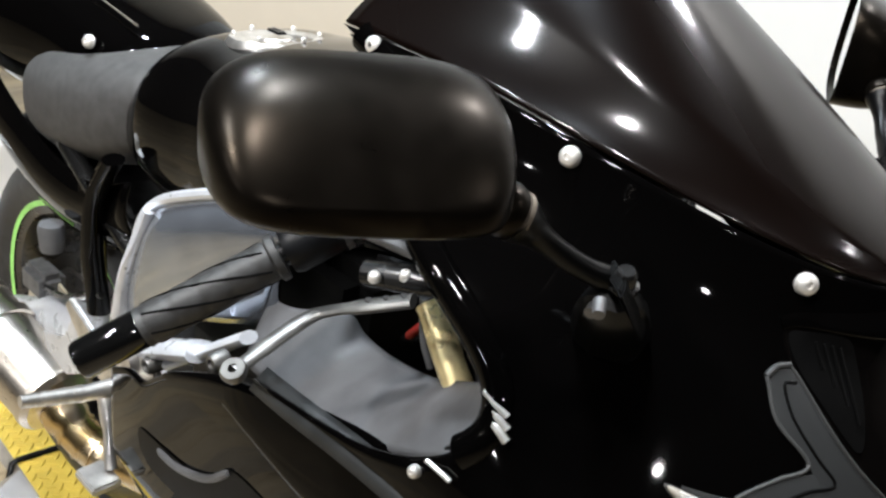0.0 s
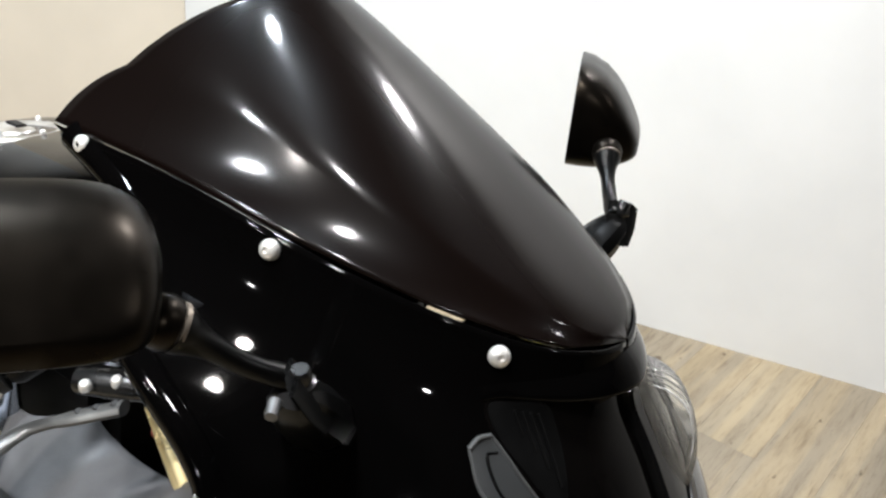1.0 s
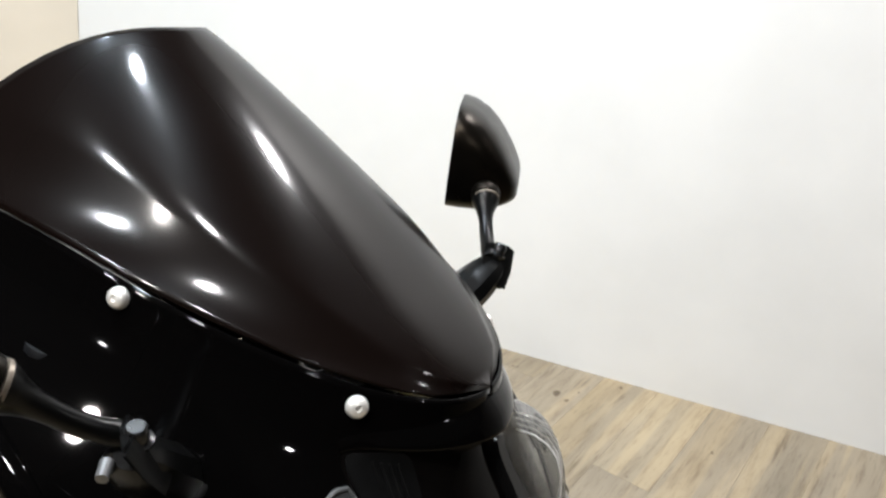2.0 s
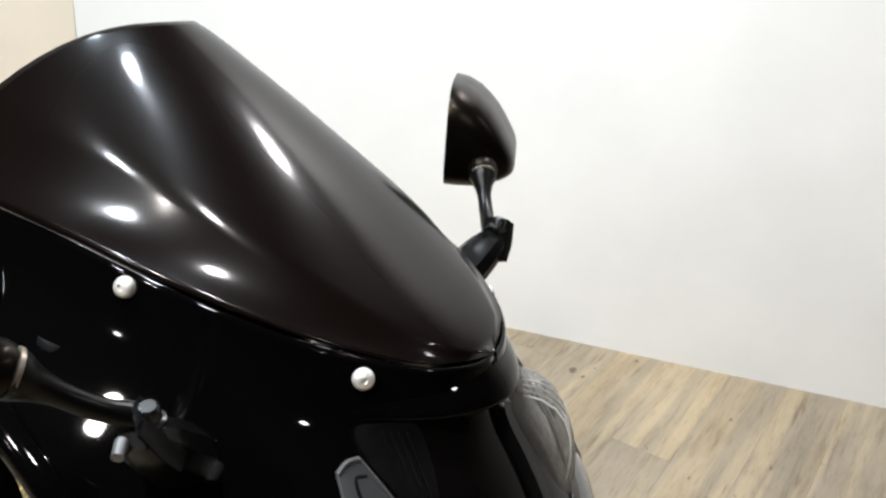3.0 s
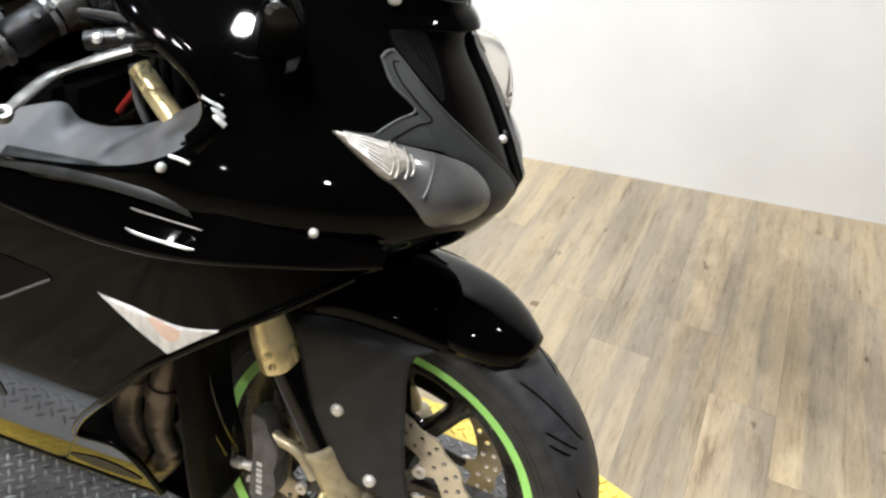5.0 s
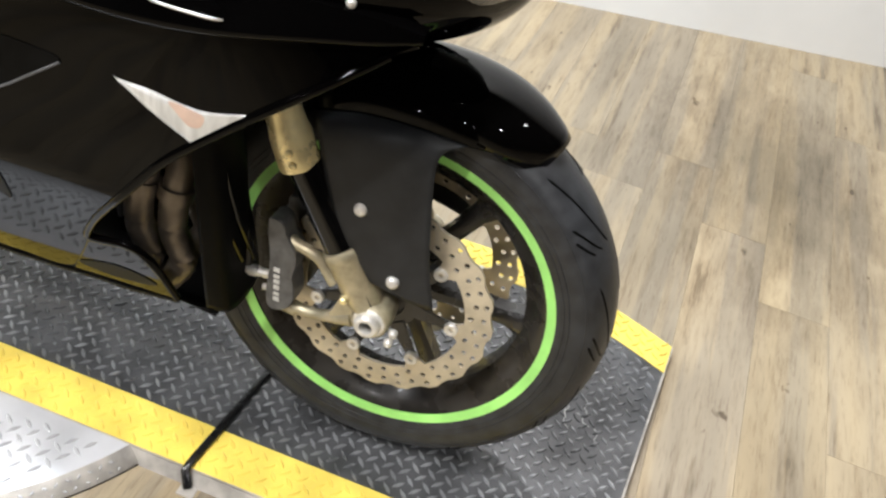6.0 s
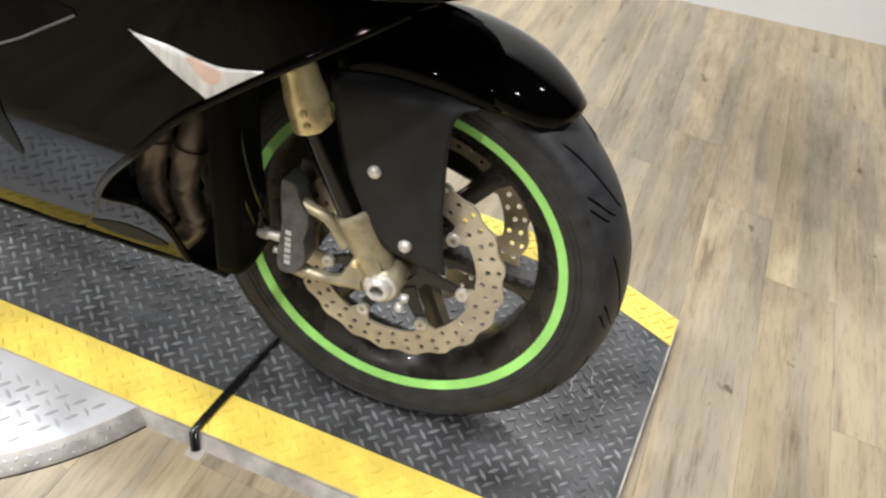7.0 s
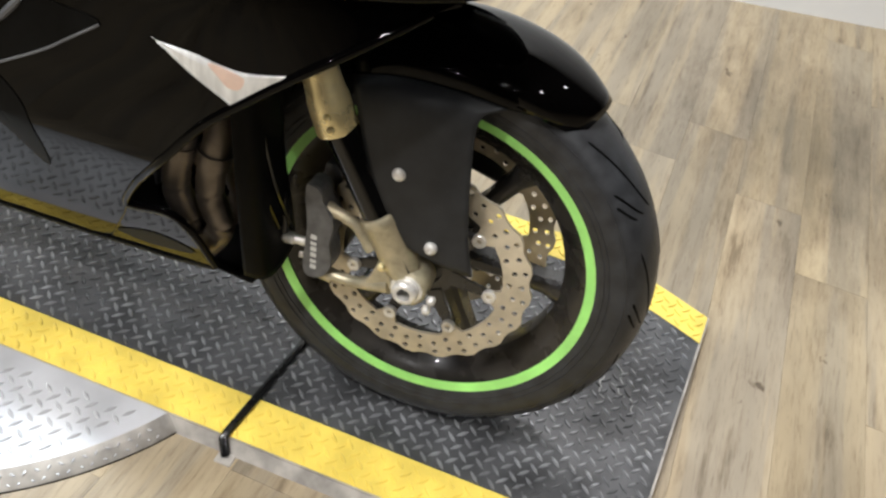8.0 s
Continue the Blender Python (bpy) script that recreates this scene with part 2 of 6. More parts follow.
def part(name, bm, mat, parent, label="", smooth=True, angle=40, solid=0.0, m=None):
    """One mesh under a thing or a part, in the coordinates of that parent."""
    ob = to_object(name, bm, mat, smooth, angle)
    ob.parent = parent
    if m is not None:
        ob.matrix_local = m
    if solid:
        md = ob.modifiers.new("thickness", "SOLIDIFY")
        md.thickness, md.offset = solid, -1.0
    if label:
        ob["label"] = label
    return ob


def thing(name, label, category, at=(0, 0, 0), group="", kind=""):
    ob = new(name)
    ob.location = at
    return tagged(ob, label, category, group, kind)


def spline(points, n, closed=False):
    """Catmull-Rom through the points, n steps for each stretch."""
    p = [np.array(q, float) for q in points]
    k = len(p)
    out = []
    for i in range(k if closed else k - 1):
        a = p[i - 1] if (closed or i > 0) else 2 * p[0] - p[1]
        b, c = p[i], p[(i + 1) % k]
        d = p[(i + 2) % k] if (closed or i + 2 < k) else 2 * p[-1] - p[-2]
        for j in range(n):
            t = j / n
            out.append(0.5 * (2 * b + (c - a) * t + (2 * a - 5 * b + 4 * c - d) * t * t + (3 * b - a - 3 * c + d) * t ** 3))
    if not closed:
        out.append(p[-1])
    return out


def grid(rows, bm=None, closed=False):
    """A sheet through rows of points; closed joins the ends of each row."""
    bm = bm or bmesh.new()
    vs = [[bm.verts.new(tuple(q)) for q in r] for r in rows]
    for i in range(len(vs) - 1):
        w = len(vs[i])
        for j in range(w if closed else w - 1):
            try:
                bm.faces.new((vs[i][j], vs[i][(j + 1) % w], vs[i + 1][(j + 1) % w], vs[i + 1][j]))
            except ValueError:
                pass
    return bm


def net(controls, nu=6, nv=6):
    """A smooth sheet through a small net of control points."""
    rows = [spline(r, nu) for r in controls]
    cols = [spline([r[j] for r in rows], nv) for j in range(len(rows[0]))]
    return [[cols[j][i] for j in range(len(cols))] for i in range(len(cols[0]))]


def tube(points, radius, n=10, bm=None, caps=True, flat=1.0, up=(0, 0, 1)):
    """A round bar along points; radius a number or one for each point. flat squashes it along up."""
    bm = bm or bmesh.new()
    pts = [Vector(q) for q in points]
    rings = []
    for i, q in enumerate(pts):
        d = (pts[min(i + 1, len(pts) - 1)] - pts[max(i - 1, 0)]).normalized()
        side = d.cross(Vector(up))
        if side.length < 1e-4:
            side = d.cross(Vector((1, 0, 0)))
        side.normalize()
        top = side.cross(d)
        r = radius[i] if isinstance(radius, (list, tuple)) else radius
        rings.append([bm.verts.new(q + side * math.cos(2 * math.pi * k / n) * r + top * math.sin(2 * math.pi * k / n) * r * flat) for k in range(n)])
    for a, b in zip(rings, rings[1:]):
        for k in range(n):
            bm.faces.new((a[k], a[(k + 1) % n], b[(k + 1) % n], b[k]))
    if caps:
        bm.faces.new(rings[0][::-1])
        bm.faces.new(rings[-1])
    return bm


def lathe(profile, center, axis, n=24, bm=None, closed=False):
    """Turns (radius, along) pairs about an axis through center."""
    bm = bm or bmesh.new()
    ax = Vector(axis).normalized()
    u = ax.orthogonal().normalized()
    w = ax.cross(u)
    c = Vector(center)
    rings = []
    for r, h in profile:
        if r < 1e-6:
            rings.append([bm.verts.new(c + ax * h)])
        else:
            rings.append([bm.verts.new(c + ax * h + (u * math.cos(2 * math.pi * k / n) + w * math.sin(2 * math.pi * k / n)) * r) for k in range(n)])
    pairs = list(zip(rings, rings[1:])) + ([(rings[-1], rings[0])] if closed else [])
    for a, b in pairs:
        for k in range(n):
            va, vb = a[k % len(a)], a[(k + 1) % n % len(a)]
            vc, vd = b[(k + 1) % n % len(b)], b[k % len(b)]
            f = list(dict.fromkeys((va, vb, vc, vd)))
            if len(f) > 2:
                bm.faces.new(f)
    return bm


def slab(outline, depth, bevel=0.0, bm=None, seg=2):
    """A plate from a closed outline of points, thickened by the vector depth, its edges rounded."""
    own = bmesh.new()
    d = Vector(depth)
    a = [own.verts.new(Vector(q)) for q in outline]
    b = [own.verts.new(Vector(q) + d) for q in outline]
    k = len(a)
    own.faces.new(a[::-1])
    own.faces.new(b)
    for i in range(k):
        own.faces.new((a[i], a[(i + 1) % k], b[(i + 1) % k], b[i]))
    if bevel:
        bmesh.ops.bevel(own, geom=[e for e in own.edges], offset=bevel, segments=seg, affect="EDGES", clamp_overlap=True)
    if bm is None:
        return own
    me = bpy.data.meshes.new("tmp")
    own.to_mesh(me)
    own.free()
    bm.from_mesh(me)
    bpy.data.meshes.remove(me)
    return bm


def block(lo, hi, bevel=0.0, bm=None):
    (x0, y0, z0), (x1, y1, z1) = lo, hi
    return slab([(x0, y0, z0), (x1, y0, z0), (x1, y1, z0), (x0, y1, z0)], (0, 0, z1 - z0), bevel, bm)


def screw(center, axis, r=0.008, h=0.005, n=16, bm=None):
    """A button-head screw with a hexagon socket."""
    return lathe([(0.0, h * 0.72), (r * 0.26, h * 0.72), (r * 0.31, h), (r * 0.62, h * 0.93), (r * 0.86, h * 0.66), (r * 0.97, h * 0.28), (r, -0.002)], center, axis, n, bm)


def hexnut(center, axis, r=0.012, h=0.008, hole=0.0):
    prof = [(hole, h), (r * 0.8, h), (r, h * 0.75), (r, 0), (r * 1.25, 0), (r * 1.3, -0.003), (r * 1.3, -0.006)]
    if hole:
        prof = [(hole, -0.012)] + prof
    return lathe(prof, center, axis, 12)


def mirrored(bm):
    """The same mesh on the other side of the bike's middle."""
    out = bm.copy()
    for v in out.verts:
        v.co.y = -v.co.y
    return out

# ------------------------------------------------------------ shapes of the bodywork
COWL = [  # upper cowl, by row from the screen's seam to the chin: rear x, rear z, nose x, nose z, half width
    (0.00, -0.456, 1.014, -0.004, 0.948, 0.150),
    (0.15, -0.340, 0.975, 0.000, 0.928, 0.158),
    (0.30, -0.250, 0.935, 0.006, 0.900, 0.176),
    (0.45, -0.195, 0.890, 0.036, 0.858, 0.205),
    (0.60, -0.172, 0.842, 0.077, 0.790, 0.235),
    (0.75, -0.190, 0.800, 0.092, 0.745, 0.260),
    (0.87, -0.260, 0.765, 0.060, 0.695, 0.270),
    (1.00, -0.400, 0.735, -0.020, 0.655, 0.262),
]


def ease(table, v):
    """Smooth reading of a table of rows by its first column."""
    rows = [np.array(r, float) for r in table]
    v = min(max(v, rows[0][0]), rows[-1][0])
    i = max(k for k in range(len(rows) - 1) if rows[k][0] <= v)
    a = rows[i - 1] if i else 2 * rows[0] - rows[1]
    b, c = rows[i], rows[i + 1]
    d = rows[i + 2] if i + 2 < len(rows) else 2 * rows[-1] - rows[-2]
    t = (v - b[0]) / (c[0] - b[0])
    m0, m1 = (c - a) / (c[0] - a[0]) * (c[0] - b[0]), (d - b) / (d[0] - b[0]) * (c[0] - b[0])
    return (2 * t ** 3 - 3 * t * t + 1) * b + (t ** 3 - 2 * t * t + t) * m0 + (3 * t * t - 2 * t ** 3) * c + (t ** 3 - t * t) * m1


def cowl(t, v, out=0.0):
    """The upper cowl's right side: t from the rear edge to the nose, v from the seam to the chin, out: metres proud of it."""
    _, rx, rz, nx, nz, wm = ease(COWL, v)
    s = 1 - (1 - t) ** 2
    x = rx + (nx - rx) * s - 0.078 * math.exp(-((v - 0.35) / 0.16) ** 2) * max(0.0, 1 - t / 0.25) ** 2
    z = rz + (nz - rz) * s + 0.020 * math.sin(math.pi * min(s, 1)) * (1 - v) ** 2
    d = min((nx - x) / 0.25, 1.0)
    y = -wm * math.sqrt(max(0.0, 1 - (1 - d) ** 2)) - 0.026 * math.exp(-((v - 0.38) / 0.16) ** 2) * max(0.0, 1 - t / 0.22) ** 2
    if out:
        e = 1e-3
        a = np.array(cowl(max(t - e, 0), v)) - np.array(cowl(min(t + e, 1), v))
        b = np.array(cowl(t, max(v - e, 0))) - np.array(cowl(t, min(v + e, 1)))
        n = np.cross(a, b)
        n = n / (np.linalg.norm(n) + 1e-12)
        if n[1] > 0:
            n = -n
        return (x + n[0] * out, y + n[1] * out, z + n[2] * out)
    return (x, y, z)


SCREEN = [  # windscreen, front to rear: x, seam half width, seam z, middle z
    (0.000, -0.004, 0.000, 0.948, 0.950),
    (0.060, -0.024, 0.055, 0.955, 0.966),
    (0.200, -0.085, 0.108, 0.974, 1.004),
    (0.400, -0.172, 0.140, 0.994, 1.061),
    (0.620, -0.268, 0.150, 1.008, 1.118),
    (0.820, -0.345, 0.151, 1.014, 1.153),
    (1.000, -0.430, 0.150, 1.016, 1.159),
    (1.060, -0.458, 0.149, 1.016, 1.160),
]


def screen_at(a, u):
    """The windscreen: a from its tip to its rear edge, u from the right seam (0) over the middle (1) to the left seam (2)."""
    end = 0.294 * ((1 - math.cos(math.pi * (1 - abs(1 - u)))) / 2) ** 1.5
    _, x, w, zs, zc = ease(SCREEN, 1.055 * a * (1 - end * a))
    k = min(u, 2 - u)
    fold, fold_y, fold_h = 0.45, 0.724 + 0.0167 * a, 0.650 - 0.290 * a
    if k < fold:
        f = k / fold
        y, h = w * (1 - (1 - fold_y) * f), fold_h * f - (0.0922 - 0.0691 * a) * math.sin(math.pi * f)
    else:
        f = (k - fold) / (1 - fold)
        y, h = w * fold_y * (1 - f), fold_h + (1 - fold_h) * (1 - (1 - f) ** (2.215 - 0.165 * a))
    return (x, -y if u <= 1 else y, zs + (zc - zs) * h)


FLANK = [  # side fairing by height: z, half width, how far it draws in at the front
    (0.200, 0.080, 0.0), (0.214, 0.112, 0.0), (0.226, 0.136, 0.0), (0.238, 0.148, 0.0), (0.250, 0.1560, 0.0), (0.28, 0.1712, 0.0), (0.31, 0.1850, 0.0), (0.36, 0.2060, 0.0), (0.40, 0.2224, 0.0), (0.42, 0.2305, 0.0), (0.435, 0.2365, 0.003), (0.45, 0.2420, 0.005), (0.46, 0.2448, 0.006), (0.48, 0.2465, 0.008), (0.54, 0.2508, 0.015), (0.60, 0.254, 0.02), (0.67, 0.258, 0.05), (0.72, 0.256, 0.06), (0.78, 0.250, 0.06),
]


def flank(x, z, out=0.0):
    """The side fairing's right side over the side view."""
    _, w, k = ease(FLANK, z)
    f = min(max((x + 0.24) / 0.26, 0.0), 1.0)
    r = min(max((-0.55 - x) / 0.4, 0.0), 1.0)
    w = w - (0.02 + k) * f ** 2 - 0.05 * r ** 2
    return (x, -w - out, z)

# ------------------------------------------------------------ room
PLANK_DIR = math.atan2(0.30, -0.062)


def room():
    wx, wy = math.cos(radians(11.0)), math.sin(radians(11.0))
    p0 = Vector((0.19, 1.905, 0))
    along, back = Vector((wx, wy, 0)), Vector((-wy, wx, 0))
    H = CEIL_Z - FLOOR_Z

    def wall(name, a, b, mat, thick, label, holes=None):
        n = (b - a).normalized()
        side = Vector((-n.y, n.x, 0)) * thick
        o = [a, b, b + side, a + side]
        ob = to_object(name, slab([(q.x, q.y, FLOOR_Z) for q in o], (0, 0, H)), mat, smooth=False)
        return tagged(ob, label, "wall", kind="structure")

    left = p0 - along * 2.30
    right = p0 + along * 5.5
    wall("wall_north", left, right, M_WALL, 0.12, "plain bright white painted wall behind the motorcycle")
    l2 = left + Vector((-0.62, -0.42, 0))
    wall("wall_beige", l2, left - along * 0.002, M_BEIGE, 0.12, "beige painted return wall beside the white wall")
    l3 = l2 + Vector((-2.6, -0.55, 0))
    wall("wall_west_return", l3, l2, M_WALL, 0.12, "white painted wall beyond the beige return")
    ob = to_object("wall_plinth", block((-1.84, -0.30, FLOOR_Z), (-1.74, 0.45, 0.40), 0.004), M_WALL, smooth=False)
    tagged(ob, "low white painted plinth behind the rear wheel", "wall", kind="structure")
    # three added walls out of view, darkened for what the bodywork reflects
    a, b = Vector((-5.2, -6.6, 0)), Vector((6.2, -6.6, 0))
    wall("wall_south", b, a, M_FAR, 0.12, "unseen near-black wall closing the far side of the room")
    wall("wall_west", a, l3, M_FAR, 0.12, "unseen near-black wall closing the end of the room")
    wall("wall_east", right, b, M_FAR, 0.12, "unseen near-black wall closing the other end of the room")
    # out of view; its near-black colour only holds reflections down
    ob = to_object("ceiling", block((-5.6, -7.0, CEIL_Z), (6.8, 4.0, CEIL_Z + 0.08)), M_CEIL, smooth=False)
    tagged(ob, "unseen near-black ceiling with round downlights", "ceiling", kind="structure")
    ob = to_object("floor", block((-5.6, -7.0, FLOOR_Z - 0.1), (6.8, 4.0, FLOOR_Z - 0.004)), M_JOINT, smooth=False)
    return tagged(ob, "weathered light brown wood-look plank floor", "floor", kind="structure")


floor = room()


def ceiling_lamps():
    first = thing("ceiling_light", "round recessed white ceiling downlight", "ceiling light", (*LAMPS[0], CEIL_Z), group="ceiling downlights")
    part("trim_ring", lathe([(0.088, -0.001), (0.088, -0.022), (0.096, -0.028), (0.108, -0.024), (0.112, -0.002), (0.112, -0.001)], (0, 0, 0), (0, 0, 1), 32), M_TRIM, first, "white ring")
    for x, y in LAMPS[1:]:
        copy_thing(first, pose(x, y, CEIL_Z))


ceiling_lamps()

# ------------------------------------------------------------ turntable and platform
NEAR_Y, FAR_Y, FRONT_X, REAR_X, BAND, SKEW = -0.191, 0.523, 0.420, -1.66, 0.081, -2.7


def lug(bm, x, y, z, ang, l=0.0122, w=0.0030, h=0.0028):
    c, s = math.cos(ang), math.sin(ang)
    pts = [(-l, 0, 0), (-l * 0.3, -w, 0), (l * 0.3, -w, 0), (l, 0, 0), (l * 0.3, w, 0), (-l * 0.3, w, 0)]
    base = [bm.verts.new((x + px * c - py * s, y + px * s + py * c, z)) for px, py, _ in pts]
    top = [bm.verts.new((x + (px * c - py * s) * 0.55, y + (px * s + py * c) * 0.55, z + h)) for px, py, _ in pts]
    for i in range(6):
        bm.faces.new((base[i], base[(i + 1) % 6], top[(i + 1) % 6], top[i]))
    bm.faces.new(top)


def lug_field(x0, x1, y0, y1, z, keep, pitch=0.0188, turn=0.0):
    """Lugs on a lattice that lies slantwise over the plate, turned by a quarter from one to the next."""
    bm = bmesh.new()
    rnd = random.Random(5)
    n = int(max(x1 - x0, y1 - y0) / pitch * 1.5)
    mx, my = (x0 + x1) / 2, (y0 + y1) / 2
    c, s = math.cos(turn + math.pi / 4), math.sin(turn + math.pi / 4)
    for i in range(-n, n + 1):
        for j in range(-n, n + 1):
            x, y = mx + (i * c - j * s) * pitch, my + (i * s + j * c) * pitch
            if x0 < x < x1 and y0 < y < y1 and keep(x, y):
                x, y = x + rnd.uniform(-0.0005, 0.0005), y + rnd.uniform(-0.0005, 0.0005)
                lug(bm, x, y, z, turn + math.pi / 4 + (0 if (i + j) % 2 else math.pi / 2))
    return bm


def platform():
    top = thing("bike_lift_platform", "black and yellow diamond tread plate platform on the floor", "platform")
    top.matrix_world = pose(-0.21, NEAR_Y, 0, 0, 0, SKEW) @ pose(0.21, -NEAR_Y, 0)

    def front(y):
        """The slanting front edge."""
        return 0.382 + 0.092 * (y - NEAR_Y)

    def far(x):
        """The far edge, bevelled towards the front corner."""
        return FAR_Y - 0.43 * max(0.0, x - 0.19) ** 1.1 - 0.02 * max(0.0, x - 0.1)

    def plate(y0, y1, z, h, inset):
        xs = [REAR_X + inset, 0.10, 0.19, 0.25, 0.32, 0.38, 0.43]
        lo = [(x, y0(x)) for x in xs if x < front(y0(x)) - 0.01]
        hi = [(x, y1(x)) for x in xs if x < front(y1(x)) - 0.01]
        a, b = lo[-1][1], hi[-1][1]
        lo.append((front(y0(0.42)) - inset, y0(front(a))))
        hi.append((front(y1(0.45)) - inset, y1(front(b))))
        return slab([(x, y, z) for x, y in lo + hi[::-1]], (0, 0, h))

    def near_out(x):
        return NEAR_Y

    def near_in(x):
        return NEAR_Y + BAND

    def far_in(x):
        return far(x) - BAND

    part("plate", plate(near_out, far, FLOOR_Z, -FLOOR_Z, 0.0), M_EDGE, top, "dusty metal plate edge", smooth=False)
    part("skirt", slab([(REAR_X, NEAR_Y + 0.001, -0.002), (REAR_X, NEAR_Y - 0.013, FLOOR_Z), (REAR_X, NEAR_Y + 0.001, FLOOR_Z)], (front(NEAR_Y) - REAR_X, 0, 0)), M_EDGE, top, "dusty sloping side skirt", smooth=False)
    part("black_tread", plate(near_in, far_in, 0.0004, 0.0012, 0.004), M_PLATE, top, "black tread plate", smooth=False)
    part("yellow_band", plate(lambda x: NEAR_Y + 0.002, lambda x: NEAR_Y + BAND - 0.001, 0.0004, 0.0014, 0.003), M_YEL, top, "yellow painted edge band", smooth=False)
    part("yellow_band", plate(lambda x: far_in(x) + 0.001, lambda x: far(x) - 0.002, 0.0004, 0.0014, 0.003), M_YEL, top, "yellow painted edge band", smooth=False)

    def dark(x, y):
        return NEAR_Y + BAND + 0.009 < y < far_in(x) - 0.009 and x < front(y) - 0.012

    def yellow(x, y):
        return x < front(y) - 0.012 and (NEAR_Y + 0.010 < y < NEAR_Y + BAND - 0.008 or far_in(x) + 0.010 < y < far(x) - 0.010)

    rnd = random.Random(3)
    scuffs = bmesh.new()
    for k in range(7):
        x, y, a = rnd.uniform(0.27, 0.36), rnd.uniform(0.02, 0.24), rnd.uniform(0.2, 1.2)
        q = [(x, y)]
        for m in range(3):
            q.append((q[-1][0] - 0.012 * math.cos(a + m % 2), q[-1][1] + 0.014 * math.sin(a + m % 2)))
        for (ax, ay), (bx, by) in zip(q, q[1:]):
            tube([(ax, ay, 0.0018), (bx, by, 0.0018)], 0.0008, 5, scuffs, flat=0.3)
    tagged(part("scuff", scuffs, M_PRINT, top, "pale scuff marks on the tread plate"), kind="stuff")
    tagged(part("tread_lug", lug_field(-1.60, 0.50, NEAR_Y, FAR_Y, 0.0015, dark), M_LUGB, top, "worn raised tread lugs", smooth=False), kind="stuff")
    tagged(part("tread_lug", lug_field(-1.60, 0.50, NEAR_Y, FAR_Y, 0.0017, yellow), M_YEL, top, "yellow raised tread lugs", smooth=False), kind="stuff")
    for sx, lean in ((-0.214, 0.007), (-1.245, 0.012)):
        q = [(sx + lean * 9.5, FAR_Y - 0.01, 0.006), (sx + lean * 4, 0.1, 0.006), (sx, NEAR_Y + 0.004, 0.0065), (sx - 0.001, NEAR_Y - 0.006, 0.002), (sx + 0.010, NEAR_Y - 0.019, FLOOR_Z + 0.004)]
        part("joint_cord", tube(spline(q[:3], 8) + [Vector(q[3]), Vector(q[4])], 0.0066, 8, flat=0.7), M_SATIN, top, "glossy black cord over the plate joint")
    part("cord_clip", block((-0.216, NEAR_Y - 0.032, FLOOR_Z), (-0.190, NEAR_Y - 0.012, FLOOR_Z + 0.003), 0.0008), M_EDGE, top, "small metal clip")
    disc = thing("turntable_disc", "round aluminium tread plate turntable under the platform", "turntable")
    cx, cy, r = -0.757, 0.060, 0.512
    part("drum", lathe([(0, -0.0006), (r - 0.002, -0.0006), (r, -0.0025), (r + 0.021, FLOOR_Z + 0.004), (r + 0.022, FLOOR_Z)], (cx, cy, 0), (0, 0, 1), 128), M_EDGE, disc, "dusty metal rim")
    part("base_seal", lathe([(r + 0.0215, FLOOR_Z), (r + 0.0215, FLOOR_Z + 0.0015), (r + 0.0225, FLOOR_Z + 0.0017), (r + 0.0235, FLOOR_Z)], (cx, cy, 0), (0, 0, 1), 128), M_RADI, disc, "black base seal")
    part("cover", lathe([(0, -0.0001), (r - 0.003, -0.0001), (r - 0.002, -0.0005)], (cx, cy, 0), (0, 0, 1), 128), M_ALUPL, disc, "bright aluminium tread plate")

    rim = bmesh.new()
    for k in range(210):
        a = 2 * math.pi * k / 210
        for row in (0, 1):
            rr, zz = r + 0.0065 + 0.009 * row, -0.0070 - 0.0085 * row
            x, y = cx + rr * math.cos(a + row * 0.015), cy + rr * math.sin(a + row * 0.015)
            if y < NEAR_Y - 0.02 or y > FAR_Y + 0.02:
                lug(rim, x, y, zz, a + (0.9 if (k + row) % 2 else -0.7), 0.0062, 0.0018, 0.0016)
    tagged(part("rim_lug", rim, M_LUGA, disc, "raised lugs on the rim", smooth=False), kind="stuff")

    def on(x, y):
        return math.hypot(x - cx, y - cy) < r - 0.016 and (y < NEAR_Y - 0.012 or y > FAR_Y + 0.012)
    tagged(part("tread_lug", lug_field(cx - r, cx + r, cy - r, cy + r, -0.0002, on, 0.0200, 0.15), M_LUGA, disc, "raised aluminium tread lugs", smooth=False), kind="stuff")


platform()

# ------------------------------------------------------------ motorcycle
LEAN, STEER, RAKE, TRAIL = 5.25, -3.18, 24.0, 0.11
bike = thing("motorcycle", "gloss black sport motorcycle with green rim stripes on its side stand", "motorcycle")
bike.matrix_world = pose(0, 0, 0, -LEAN, 0, 0)
AXIS = Vector((-math.sin(radians(RAKE)), 0, math.cos(radians(RAKE))))
PIVOT = Matrix.Translation((TRAIL, 0, 0)) @ Matrix.Rotation(radians(STEER), 4, AXIS) @ Matrix.Translation((-TRAIL, 0, 0))
AXLE_Z = 0.300


